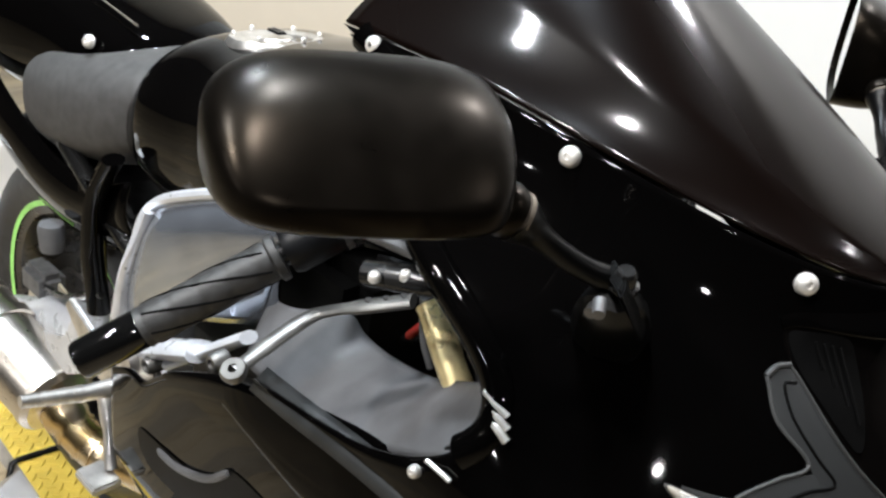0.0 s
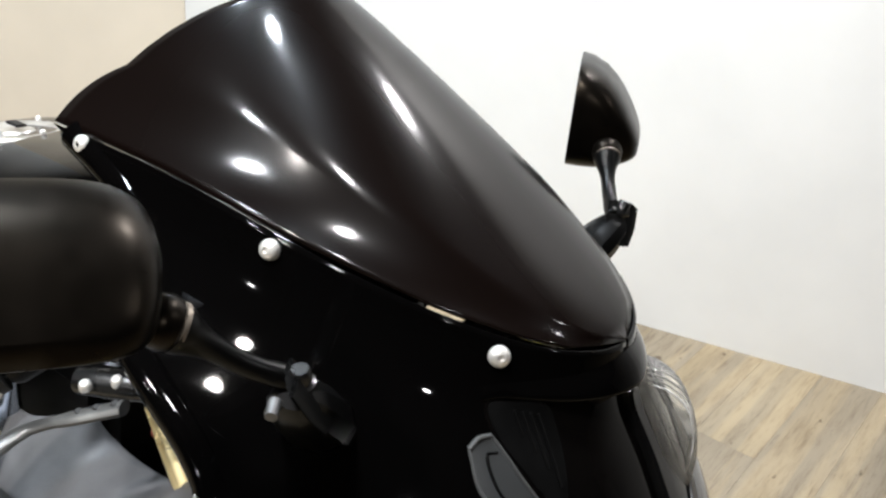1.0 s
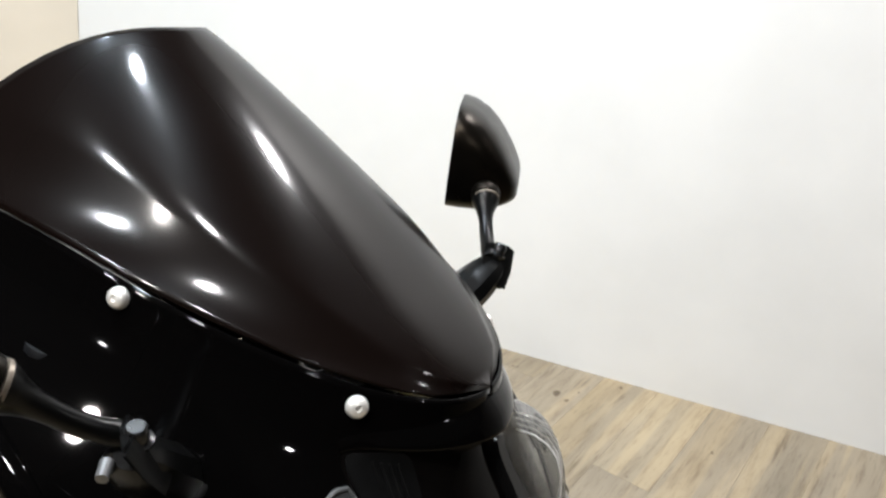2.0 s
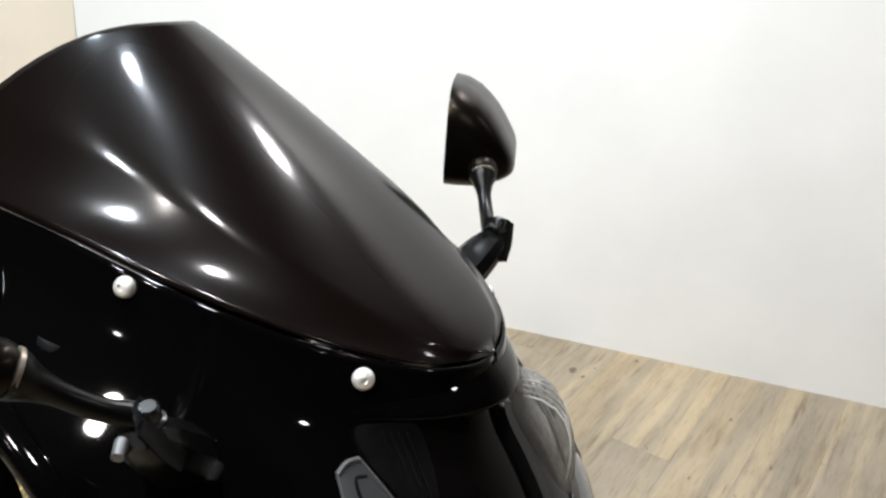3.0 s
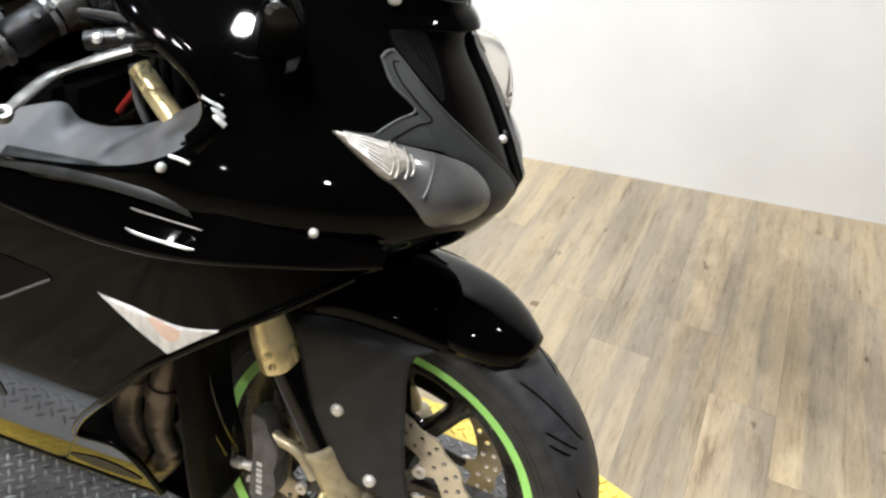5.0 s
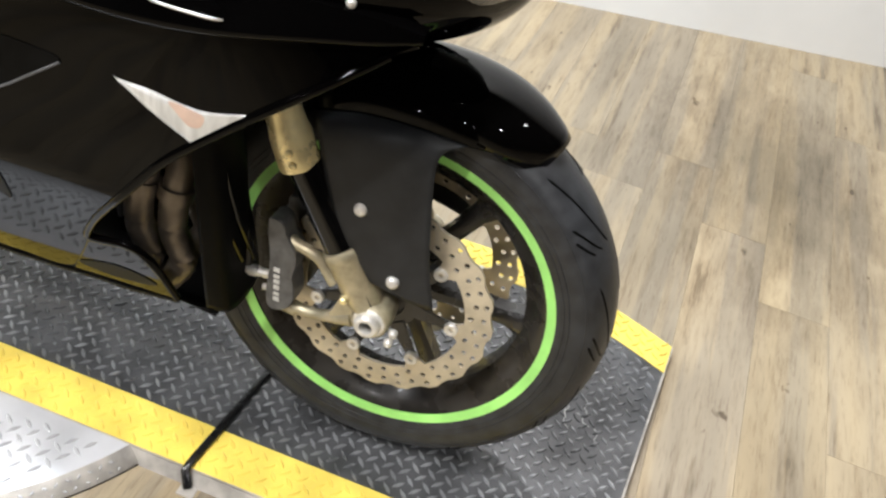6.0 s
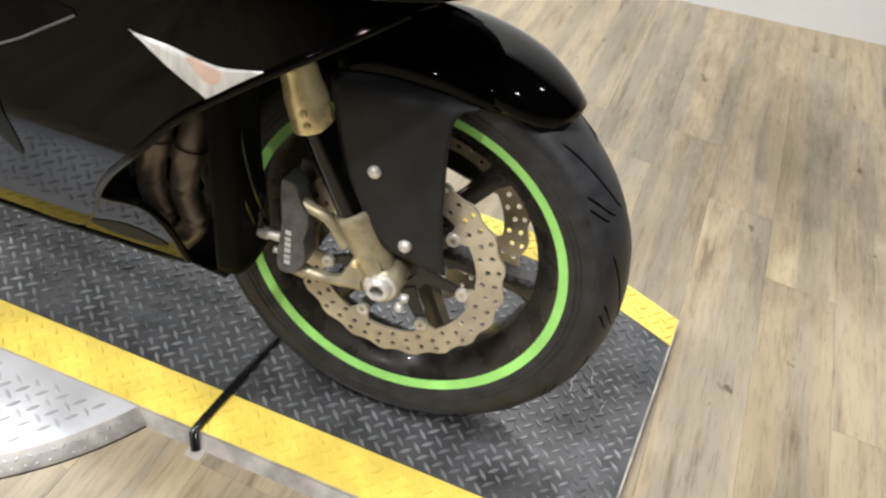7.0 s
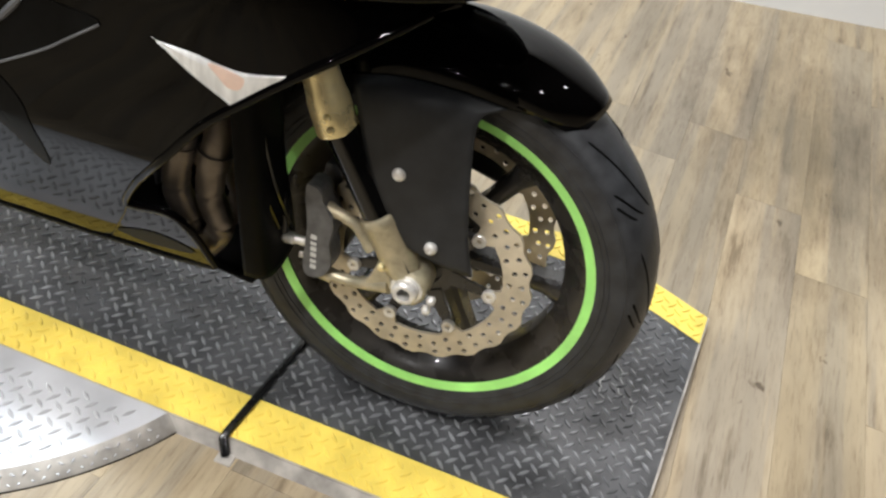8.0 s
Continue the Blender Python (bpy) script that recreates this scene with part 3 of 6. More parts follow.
def front_wheel():
    c = (0, 0, AXLE_Z)
    n = 96
    bm = lathe([(0.2165, -0.046), (0.229, -0.0505), (0.231, -0.053), (0.2325, -0.051), (0.2325, -0.046), (0.210, -0.040), (0.190, -0.020), (0.188, 0.0), (0.190, 0.020), (0.210, 0.040), (0.2325, 0.046), (0.2325, 0.051), (0.231, 0.053), (0.229, 0.0505), (0.2165, 0.046), (0.203, 0.038), (0.182, 0.018), (0.180, 0.0), (0.182, -0.018), (0.203, -0.038)], c, (0, 1, 0), n, closed=True)
    lathe([(0.014, -0.062), (0.045, -0.062), (0.047, -0.056), (0.036, -0.045), (0.036, 0.045), (0.047, 0.056), (0.045, 0.062), (0.014, 0.062)], c, (0, 1, 0), 32, bm, closed=True)
    wheel = part("front_wheel", bm, M_WHEEL, bike, "black six-spoke cast front wheel", m=PIVOT)
    for k in range(6):
        a = math.pi / 3 * k - 0.05
        d, s = Vector((math.cos(a), 0, math.sin(a))), Vector((-math.sin(a), 0, math.cos(a)))
        rows = []
        for r, w, h in ((0.030, 0.020, 0.030), (0.060, 0.013, 0.024), (0.110, 0.011, 0.018), (0.160, 0.013, 0.016), (0.186, 0.021, 0.020)):
            q = Vector(c) + d * r
            rows.append([q + s * w + Vector((0, -h * 0.7, 0)), q + s * w * 0.5 + Vector((0, -h, 0)), q - s * w * 0.5 + Vector((0, -h, 0)), q - s * w + Vector((0, -h * 0.7, 0)), q - s * w + Vector((0, h * 0.7, 0)), q - s * w * 0.5 + Vector((0, h, 0)), q + s * w * 0.5 + Vector((0, h, 0)), q + s * w + Vector((0, h * 0.7, 0))])
        part("spoke", grid(rows, closed=True), M_SPOKE, wheel)
    prof = [(0.2270, -0.0535), (0.2365, -0.0572), (0.252, -0.0606), (0.266, -0.0600), (0.277, -0.0555), (0.287, -0.0450), (0.294, -0.0310), (0.2985, -0.0160), (0.300, 0.0)]
    full = prof + [(r, -y) for r, y in prof[-2::-1]]
    fine = spline([(r, y) for r, y in full], 3)
    inner = [(0.228, 0.047), (0.25, 0.05), (0.275, 0.04), (0.285, 0.0), (0.275, -0.04), (0.25, -0.05), (0.228, -0.047)]
    tyre = lathe([(a, b) for a, b in fine] + inner, c, (0, 1, 0), 160, closed=True)
    part("tyre", tyre, M_RUBBER, wheel, "black rubber road tyre with fine grooves", angle=60)
    for side in (-1, 1):
        for r0, w0 in ((0.2405, 0.0582), (0.2475, 0.0600), (0.2690, 0.0592)):
            part("sidewall_ring", lathe([(r0 - 0.0010, side * w0), (r0 - 0.0006, side * (w0 + 0.0010)), (r0 + 0.0006, side * (w0 + 0.0010)), (r0 + 0.0010, side * w0)], c, (0, 1, 0), 120), M_RUBBER, wheel, "moulded sidewall ring")
    crown = np.array([q for q in fine if q[0] > 0.2655])
    groove = bmesh.new()
    for k in range(11):
        for side in (1, -1):
            a0 = 2 * math.pi * k / 11 + (0.28 if side > 0 else 0)
            for spread, w0, w1, w2 in ((0.42, 0.008, 0.030, 0.046), (0.16, 0.026, 0.038, 0.054), (0.10, 0.040, 0.046, 0.056)):
                path = []
                for q in range(17):
                    f = q / 16
                    y = (w0 + (w2 - w0) * f ** 0.8) * side
                    rr = float(np.interp(y, crown[:, 1], crown[:, 0])) - 0.0011
                    a = a0 + spread * (f ** 1.3)
                    path.append((math.cos(a) * rr, y, AXLE_Z + math.sin(a) * rr))
                tube(path, [0.0006] + [0.0021] * 15 + [0.0006], 6, groove)
    tagged(part("tread_groove", groove, M_RADI, wheel, "dark cut tread grooves"), kind="stuff")
    for side in (-1, 1):
        part("rim_stripe", lathe([(0.2168, side * 0.0515), (0.2295, side * 0.0548), (0.2302, side * 0.0544), (0.2305, side * 0.0530), (0.2165, side * 0.0500)], c, (0, 1, 0), n), M_GREEN, wheel, "bright green reflective rim tape")
        part("rim_lip", lathe([(0.2300, side * 0.0532), (0.2330, side * 0.0535), (0.2338, side * 0.0520)], c, (0, 1, 0), n), M_RIMLIP, wheel, "worn metal rim lip")
        disc(wheel, c, side)
    part("rim_weight", slab([(0.148, -0.028, 0.137), (0.170, -0.028, 0.160), (0.173, -0.028, 0.157), (0.151, -0.028, 0.134)], (0, -0.006, 0), 0.001), M_BOLT, wheel, "stick-on silver balance weight")
    return wheel


def disc(wheel, c, side):
    y, n = side * 0.0700, 40

    def rim(a):
        return 0.1500 + 0.0030 * math.sin(a * 20 + 0.6)

    # forty sectors, each with two drilled holes that go through
    bm = bmesh.new()
    half = 0.00225
    step = 2 * math.pi / n

    def place(r, a, dy):
        return bm.verts.new((math.cos(a) * r, y + dy, AXLE_Z + math.sin(a) * r))
    for k in range(n):
        a = step * k
        lo, hi = a - step / 2, a + step / 2
        split, holes = (0.1300, (0.1212, 0.1382)) if k % 2 else (0.1362, (0.1290, 0.1432))
        for r0, r1, rh in ((0.1130, split, holes[0]), (split, None, holes[1])):
            def top(x):
                return rim(x) if r1 is None else r1
            border = [(r0, lo), (r0, a), (r0, hi), ((r0 + top(hi)) / 2, hi), (top(hi), hi), (top(a), a), (top(lo), lo), ((r0 + top(lo)) / 2, lo)]
            mid = Vector((math.cos(a) * rh, math.sin(a) * rh))
            sides = []
            for dy in (-half, half):
                out = [place(r, b, dy) for r, b in border]
                ring = []
                for r, b in border:
                    d = (Vector((math.cos(b) * r, math.sin(b) * r)) - mid).normalized() * 0.0041
                    ring.append(bm.verts.new((mid.x + d.x, y + dy, AXLE_Z + mid.y + d.y)))
                for q in range(8):
                    bm.faces.new((out[q], out[(q + 1) % 8], ring[(q + 1) % 8], ring[q]))
                sides.append((out, ring))
            (o1, h1), (o2, h2) = sides
            for q in range(8):
                bm.faces.new((h1[q], h1[(q + 1) % 8], h2[(q + 1) % 8], h2[q]))
            for q in ((0, 1) if r1 is not None else (4, 5)):
                bm.faces.new((o1[q], o1[q + 1], o2[q + 1], o2[q]))
    bmesh.ops.remove_doubles(bm, verts=bm.verts, dist=1e-6)
    ring = part("brake_disc", bm, M_DISC, wheel, "wave-edged drilled steel brake disc", angle=30)
    part("disc_carrier", lathe([(0.030, 0.060 * side), (0.046, 0.060 * side), (0.048, 0.066 * side), (0.030, 0.068 * side)], c, (0, 1, 0), 32, closed=True), M_SPOKE, ring, "black disc carrier")
    for k in range(7):
        a = 2 * math.pi / 7 * k - 0.09
        d, s = Vector((math.cos(a), 0, math.sin(a))), Vector((-math.sin(a), 0, math.cos(a)))
        o = Vector((0, y - side * 0.002, AXLE_Z))
        part("disc_tab", slab([o + d * 0.1145 + s * 0.019, o + d * 0.106 + s * 0.011, o + d * 0.093 + s * 0.007, o + d * 0.091, o + d * 0.093 - s * 0.007, o + d * 0.106 - s * 0.011, o + d * 0.1145 - s * 0.019], (0, side * 0.004, 0), 0.0006), M_DISC, ring)
        o = Vector((0, y * 0.93, AXLE_Z))
        part("carrier_arm", slab([o + d * 0.040 + s * 0.012, o + d * 0.096 + s * 0.007, o + d * 0.100, o + d * 0.096 - s * 0.007, o + d * 0.040 - s * 0.012], (0, side * 0.004, 0), 0.001), M_SPOKE, ring)
        q = (math.cos(a) * 0.0985, y + side * 0.0025, AXLE_Z + math.sin(a) * 0.0985)
        part("disc_bobbin", lathe([(0.0038, -0.002), (0.0040, 0.0030), (0.0085, 0.0035), (0.0097, 0.002), (0.0097, -0.004)], q, (0, side, 0), 18), M_BOLT, ring)
        part("bobbin_eye", lathe([(0, 0.0), (0.0040, 0.0)], (q[0], q[1] - side * 0.001, q[2]), (0, side, 0), 12), M_HOLE, ring)


front_wheel()


def fork_leg(side):
    y = side * 0.107
    gold, foot = Vector((-0.1255, y, 0.486)), Vector((-0.0565, y, 0.385))
    up, lean = Vector((-0.037, 0, 0.083)).normalized(), Vector((-0.0600, 0, 0.0950)).normalized()
    leg = part("fork_leg", lathe([(0.0, -0.004), (0.0250, -0.004), (0.0262, 0.0), (0.0262, 0.038), (0.0236, 0.052), (0.0222, 0.075), (0.0240, 0.110), (0.0240, 0.25), (0.0, 0.251)], gold, up, 32), M_GOLD, bike, "gold anodised upside-down fork leg", m=PIVOT)
    part("upper_tube", lathe([(0.0, 0.25), (0.0268, 0.25), (0.0268, 0.42), (0.0, 0.425)], gold, up, 24), M_MATTE, leg, "dark upper fork tube")
    part("slider_tube", lathe([(0.0, -0.03), (0.0218, -0.03), (0.0218, 0.120), (0, 0.120)], foot, lean, 32), M_STANCH, leg, "black coated fork slider")
    bm = lathe([(0.0, -0.094), (0.020, -0.090), (0.0245, -0.075), (0.0255, -0.012), (0.0265, -0.010), (0.0265, 0.000), (0.0250, 0.003), (0.0220, 0.0035), (0, 0.0035)], foot, lean, 32)
    q = Vector((0, side * 0.107, AXLE_Z))
    lathe([(0.016, 0.020), (0.0235, 0.019), (0.0255, 0.016), (0.0260, -0.010), (0.024, -0.028), (0.016, -0.030)], q, (0, side, 0), 28, bm)
    b = side * 0.098
    slab([(-0.006, b, 0.282), (-0.026, b, 0.272), (-0.058, b, 0.262), (-0.064, b, 0.272), (-0.048, b, 0.300), (-0.046, b, 0.330), (-0.030, b, 0.330)], (0, side * 0.014, 0), 0.003, bm)
    for tip, root, mid in (((-0.134, side * 0.102, 0.364), (-0.058, side * 0.106, 0.330), (-0.090, side * 0.104, 0.357)), ((-0.122, side * 0.100, 0.258), (-0.028, side * 0.106, 0.280), (-0.080, side * 0.103, 0.262))):
        tube(spline([root, mid, tip], 6), [0.0115, 0.0108, 0.0100, 0.0094, 0.0088, 0.0082, 0.0080, 0.0080, 0.0080, 0.0080, 0.0094, 0.0104, 0.0104], 12, bm)
    part("axle_clamp", bm, M_BRONZE, leg, "bronze anodised axle casting with caliper arms", angle=35)
    part("clamp_slit", tube([foot + lean * -0.07 + Vector((0.018, side * 0.018, 0)), foot + lean * -0.014 + Vector((0.018, side * 0.018, 0))], 0.0012, 6), M_HOLE, leg, "dark clamp slit")
    part("axle_nut", hexnut((0, side * 0.127, AXLE_Z), (0, side, 0), 0.0175, 0.012, hole=0.0095), M_BOLT, leg, "large steel axle nut")
    for dx, dz in ((0.030, -0.010), (0.034, 0.007)):
        part("pinch_bolt", screw((dx, side * 0.124, AXLE_Z + dz - 0.012), (0.2, side, 0), 0.0062, 0.007), M_BOLT, leg)
    part("drain_bolt", screw((-0.036, side * 0.131, AXLE_Z + 0.026), (0, side, 0), 0.0055, 0.006), M_GOLD, leg, "small brass bolt")
    for d in (0.010, 0.026):
        part("clamp_bolt", screw(gold + up * d + Vector((0.006, side * 0.0242, 0)), (0.15, side, 0), 0.0052, 0.006), M_GOLD, leg)
    return leg


def caliper(side):
    y0 = side * 0.082
    o = spline([(-0.156, y0, 0.392), (-0.147, y0, 0.400), (-0.134, y0, 0.396), (-0.128, y0, 0.374), (-0.116, y0, 0.362), (-0.112, y0, 0.340), (-0.118, y0, 0.318), (-0.110, y0, 0.296), (-0.113, y0, 0.272), (-0.124, y0, 0.258), (-0.141, y0, 0.254), (-0.150, y0, 0.270), (-0.148, y0, 0.335)], 3, True)
    body = part("brake_caliper", slab(o, (0, side * 0.034, 0), 0.005), M_CALIPER, bike, "dark grey radial-mount brake caliper", m=PIVOT)
    rear = [(x, side * 0.058, z) for x, _, z in o]
    part("inner_half", slab(rear, (0, -side * 0.030, 0), 0.004), M_CALIPER, body)
    for i in range(6):
        z = 0.268 + i * 0.0095
        w = (0.0034, 0.0016, 0.0034, 0.0034, 0.0016, 0.0034)[i]
        part("caliper_mark", block((-0.1385 - i * 0.0006, side * 0.1162 - 0.0006, z + 0.003), (-0.1300 - i * 0.0006, side * 0.1162 + 0.0006, z + 0.003 + w + 0.0036), 0.0002), M_PRINT, body, "white printed bar", smooth=False)
    for q, r in (((-0.136, side * 0.102, 0.365), 0.0105), ((-0.124, side * 0.100, 0.258), 0.0105)):
        part("mount_bolt", tube([Vector(q) + Vector((-0.006, 0, 0)), Vector(q) + Vector((0.014, 0, -0.002))], r, 14), M_BRONZE, body, "bronze mounting boss")
    part("banjo_bolt", lathe([(0, 0.052), (0.0055, 0.052), (0.0065, 0.046), (0.0065, 0.036), (0.0085, 0.034), (0.0085, 0.022), (0.0065, 0.02), (0.006, 0.0), (0.0, 0.0)], (-0.149, side * 0.1, 0.298), (-1, 0, -0.12), 14), M_BOLT, body, "steel hose banjo")
    for dz in (0.264, 0.284):
        part("bleed_screw", lathe([(0, 0.012), (0.0045, 0.012), (0.0048, 0.0), (0.003, -0.01)], (-0.150, side * 0.098, dz + 0.010), (-1, side * 0.3, 0), 12), M_BOLT, body)
    hose = spline([(-0.186, side * 0.100, 0.302), (-0.188, side * 0.100, 0.340), (-0.199, side * 0.098, 0.395), (-0.212, side * 0.096, 0.477), (-0.215, side * 0.085, 0.60)], 6)
    part("brake_hose", tube(hose, [0.0062] * 6 + [0.0044] * (len(hose) - 6), 10), M_SATIN, body, "black braided brake hose")


def fender():
    # crown over the tyre, then the two flanks
    rows = []
    for k in range(33):
        a = radians(124 - k * 66 / 32)
        f = k / 32
        r = 0.332 - 0.006 * f
        g = max(0.0, (f - 0.66) / 0.34)
        half = (0.076 + 0.008 * math.sin(math.pi * f)) * (1 - 0.50 * g ** 3)
        r -= 0.006 * g ** 3
        row = []
        for j in range(17):
            s = -1 + 2 * j / 16
            drop = (0.045 * abs(s) ** 2.6 + 0.004 * abs(s)) * (1 - 0.12 * g)
            row.append((math.cos(a) * (r - drop), half * math.sin(s * math.pi / 2 * 0.96), AXLE_Z + math.sin(a) * (r - drop)))
        rows.append(row)
    bm = grid(rows)
    guard = part("front_fender", bm, M_GLOSS, bike, "gloss black front mudguard", m=PIVOT, solid=0.003, angle=60)
    for side in (-1, 1):
        ctrl = [
            [(-0.122, side * 0.082, 0.548), (-0.060, side * 0.091, 0.568), (0.010, side * 0.094, 0.574), (0.066, side * 0.084, 0.566)],
            [(-0.110, side * 0.104, 0.535), (-0.062, side * 0.110, 0.546), (-0.005, side * 0.111, 0.550), (0.040, side * 0.103, 0.548)],
            [(-0.078, side * 0.116, 0.455), (-0.038, side * 0.119, 0.460), (0.005, side * 0.119, 0.462), (0.050, side * 0.113, 0.460)],
            [(-0.042, side * 0.118, 0.385), (-0.010, side * 0.120, 0.388), (0.025, side * 0.119, 0.390), (0.062, side * 0.113, 0.392)],
            [(-0.012, side * 0.116, 0.356), (0.010, side * 0.117, 0.352), (0.040, side * 0.116, 0.346), (0.076, side * 0.112, 0.342)],
        ]
        cover = part("fork_cover", grid(net(ctrl, 6, 6)), M_COVER, guard, "matte black fork guard panel", solid=0.0025, angle=60)
        for q in ((-0.037, side * 0.1190, 0.459), (0.019, side * 0.1200, 0.371)):
            part("cover_screw", screw(q, (0, side, 0), 0.0088, 0.006), M_BOLT, guard, "zinc button-head screw")
        flange = [
            [(-0.128, side * 0.070, 0.592), (-0.050, side * 0.082, 0.604), (0.015, side * 0.085, 0.606), (0.062, side * 0.080, 0.592), (0.090, side * 0.070, 0.574)],
            [(-0.130, side * 0.078, 0.566), (-0.055, side * 0.090, 0.586), (0.012, side * 0.093, 0.590), (0.060, side * 0.086, 0.578), (0.090, side * 0.073, 0.568)],
            [(-0.124, side * 0.082, 0.548), (-0.060, side * 0.091, 0.568), (0.010, side * 0.094, 0.574), (0.060, side * 0.084, 0.566), (0.090, side * 0.070, 0.560)],
        ]
        part("fender_flange", grid(net(flange, 6, 5)), M_GLOSS, guard, solid=0.002, angle=60)


for side in (-1, 1):
    fork_leg(side)
    caliper(side)
fender()

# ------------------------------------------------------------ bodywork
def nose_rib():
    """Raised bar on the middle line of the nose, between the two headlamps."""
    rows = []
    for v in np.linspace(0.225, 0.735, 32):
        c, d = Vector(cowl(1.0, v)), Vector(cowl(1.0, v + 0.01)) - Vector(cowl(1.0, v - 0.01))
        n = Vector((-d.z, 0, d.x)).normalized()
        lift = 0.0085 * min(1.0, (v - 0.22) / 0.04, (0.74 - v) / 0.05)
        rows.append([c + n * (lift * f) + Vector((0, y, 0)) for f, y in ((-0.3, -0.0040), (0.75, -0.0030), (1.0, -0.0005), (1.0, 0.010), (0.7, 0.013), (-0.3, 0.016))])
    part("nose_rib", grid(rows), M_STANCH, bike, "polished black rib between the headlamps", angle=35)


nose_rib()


def upper_cowl():
    rows = [[cowl(i / 40, j / 36) for i in range(41)] for j in range(37)]
    shell = part("upper_cowl", grid(rows), M_GLOSS, bike, "gloss black upper fairing", angle=60, solid=0.0035)
    part("upper_cowl_side", mirrored(grid(rows)), M_GLOSS, bike, "gloss black upper fairing", angle=60, solid=0.0035)
    return shell


shell = upper_cowl()


def windscreen():
    rows = [[screen_at(i / 36, j / 20) for j in range(41)] for i in range(37)]
    pane = part("windscreen", grid(rows), M_SMOKE, bike, "dark smoked double-bubble windscreen", angle=25, solid=0.003)
    for t, v in ((0.025, 0.026), (0.275, 0.065), (0.620, 0.098)):
        for side in (1, -1):
            a, b = Vector(cowl(t, v, 0.001)), Vector(cowl(t, v, 1.0))
            n = (b - a).normalized()
            part("screen_screw", screw((a.x, a.y * side, a.z), (n.x, n.y * side, n.z), 0.0078, 0.0055, 20), M_BOLT, pane, "silver button-head screw")


windscreen()


def side_fairing(side):
    def q(x, z, out=0.0):
        p = flank(x, z, out)
        return (p[0], p[1] * -side, p[2])

    def sheet(a, b, n=8, m=36):
        a, b = spline(a, n), spline(b, n)
        return grid([[q(u[0] + (w[0] - u[0]) * k / m, u[1] + (w[1] - u[1]) * k / m) for u, w in zip(a, b)] for k in range(m + 1)])
    top = [(-0.665, 0.588), (-0.620, 0.612), (-0.590, 0.616), (-0.560, 0.640), (-0.530, 0.664), (-0.460, 0.702), (-0.400, 0.722), (-0.350, 0.733), (-0.310, 0.739), (-0.260, 0.745), (-0.200, 0.744), (-0.120, 0.735), (-0.040, 0.716), (0.005, 0.700)]
    low = [(-0.720, 0.236), (-0.682, 0.236), (-0.623, 0.242), (-0.577, 0.243), (-0.533, 0.245), (-0.490, 0.244), (-0.410, 0.250), (-0.352, 0.350), (-0.343, 0.381), (-0.308, 0.427), (-0.268, 0.477), (-0.214, 0.540), (-0.100, 0.634), (-0.020, 0.690)]
    panel = part("side_fairing", sheet(top, low), M_GLOSS, bike, "gloss black side fairing panel", angle=60, solid=0.0035)
    # narrow arm that runs on below the opening
    arm = part("belly_arm", sheet([(-0.352, 0.350), (-0.333, 0.355), (-0.301, 0.361), (-0.281, 0.351), (-0.265, 0.321), (-0.253, 0.283)], [(-0.410, 0.250), (-0.370, 0.253), (-0.335, 0.254), (-0.310, 0.256), (-0.286, 0.259), (-0.258, 0.263)], 6, 12), M_GLOSS, bike, "gloss black lower fairing arm", angle=60, solid=0.0035)
    slot = spline([(-0.389, 0.283), (-0.339, 0.303), (-0.300, 0.301), (-0.276, 0.286), (-0.315, 0.275), (-0.356, 0.273)], 4, True)
    mid = sum(slot) / len(slot)
    part("arm_slot", grid([[q(*(mid + (e - mid) * f), 0.0012) for e in slot] for f in (1.0, 0.6, 0.3, 0.02)], closed=True), M_RADI, arm, "black slot in the fairing arm")
    edge = [q(*e, -0.006) for e in spline([(-0.720, 0.232), (-0.623, 0.238), (-0.533, 0.241), (-0.447, 0.243), (-0.370, 0.249), (-0.320, 0.250), (-0.256, 0.261)], 5)]
    part("belly_edge", tube(edge, 0.007, 8), M_RADI, panel, "black rubbed lower edge")
    return panel


for side in (-1, 1):
    side_fairing(side)


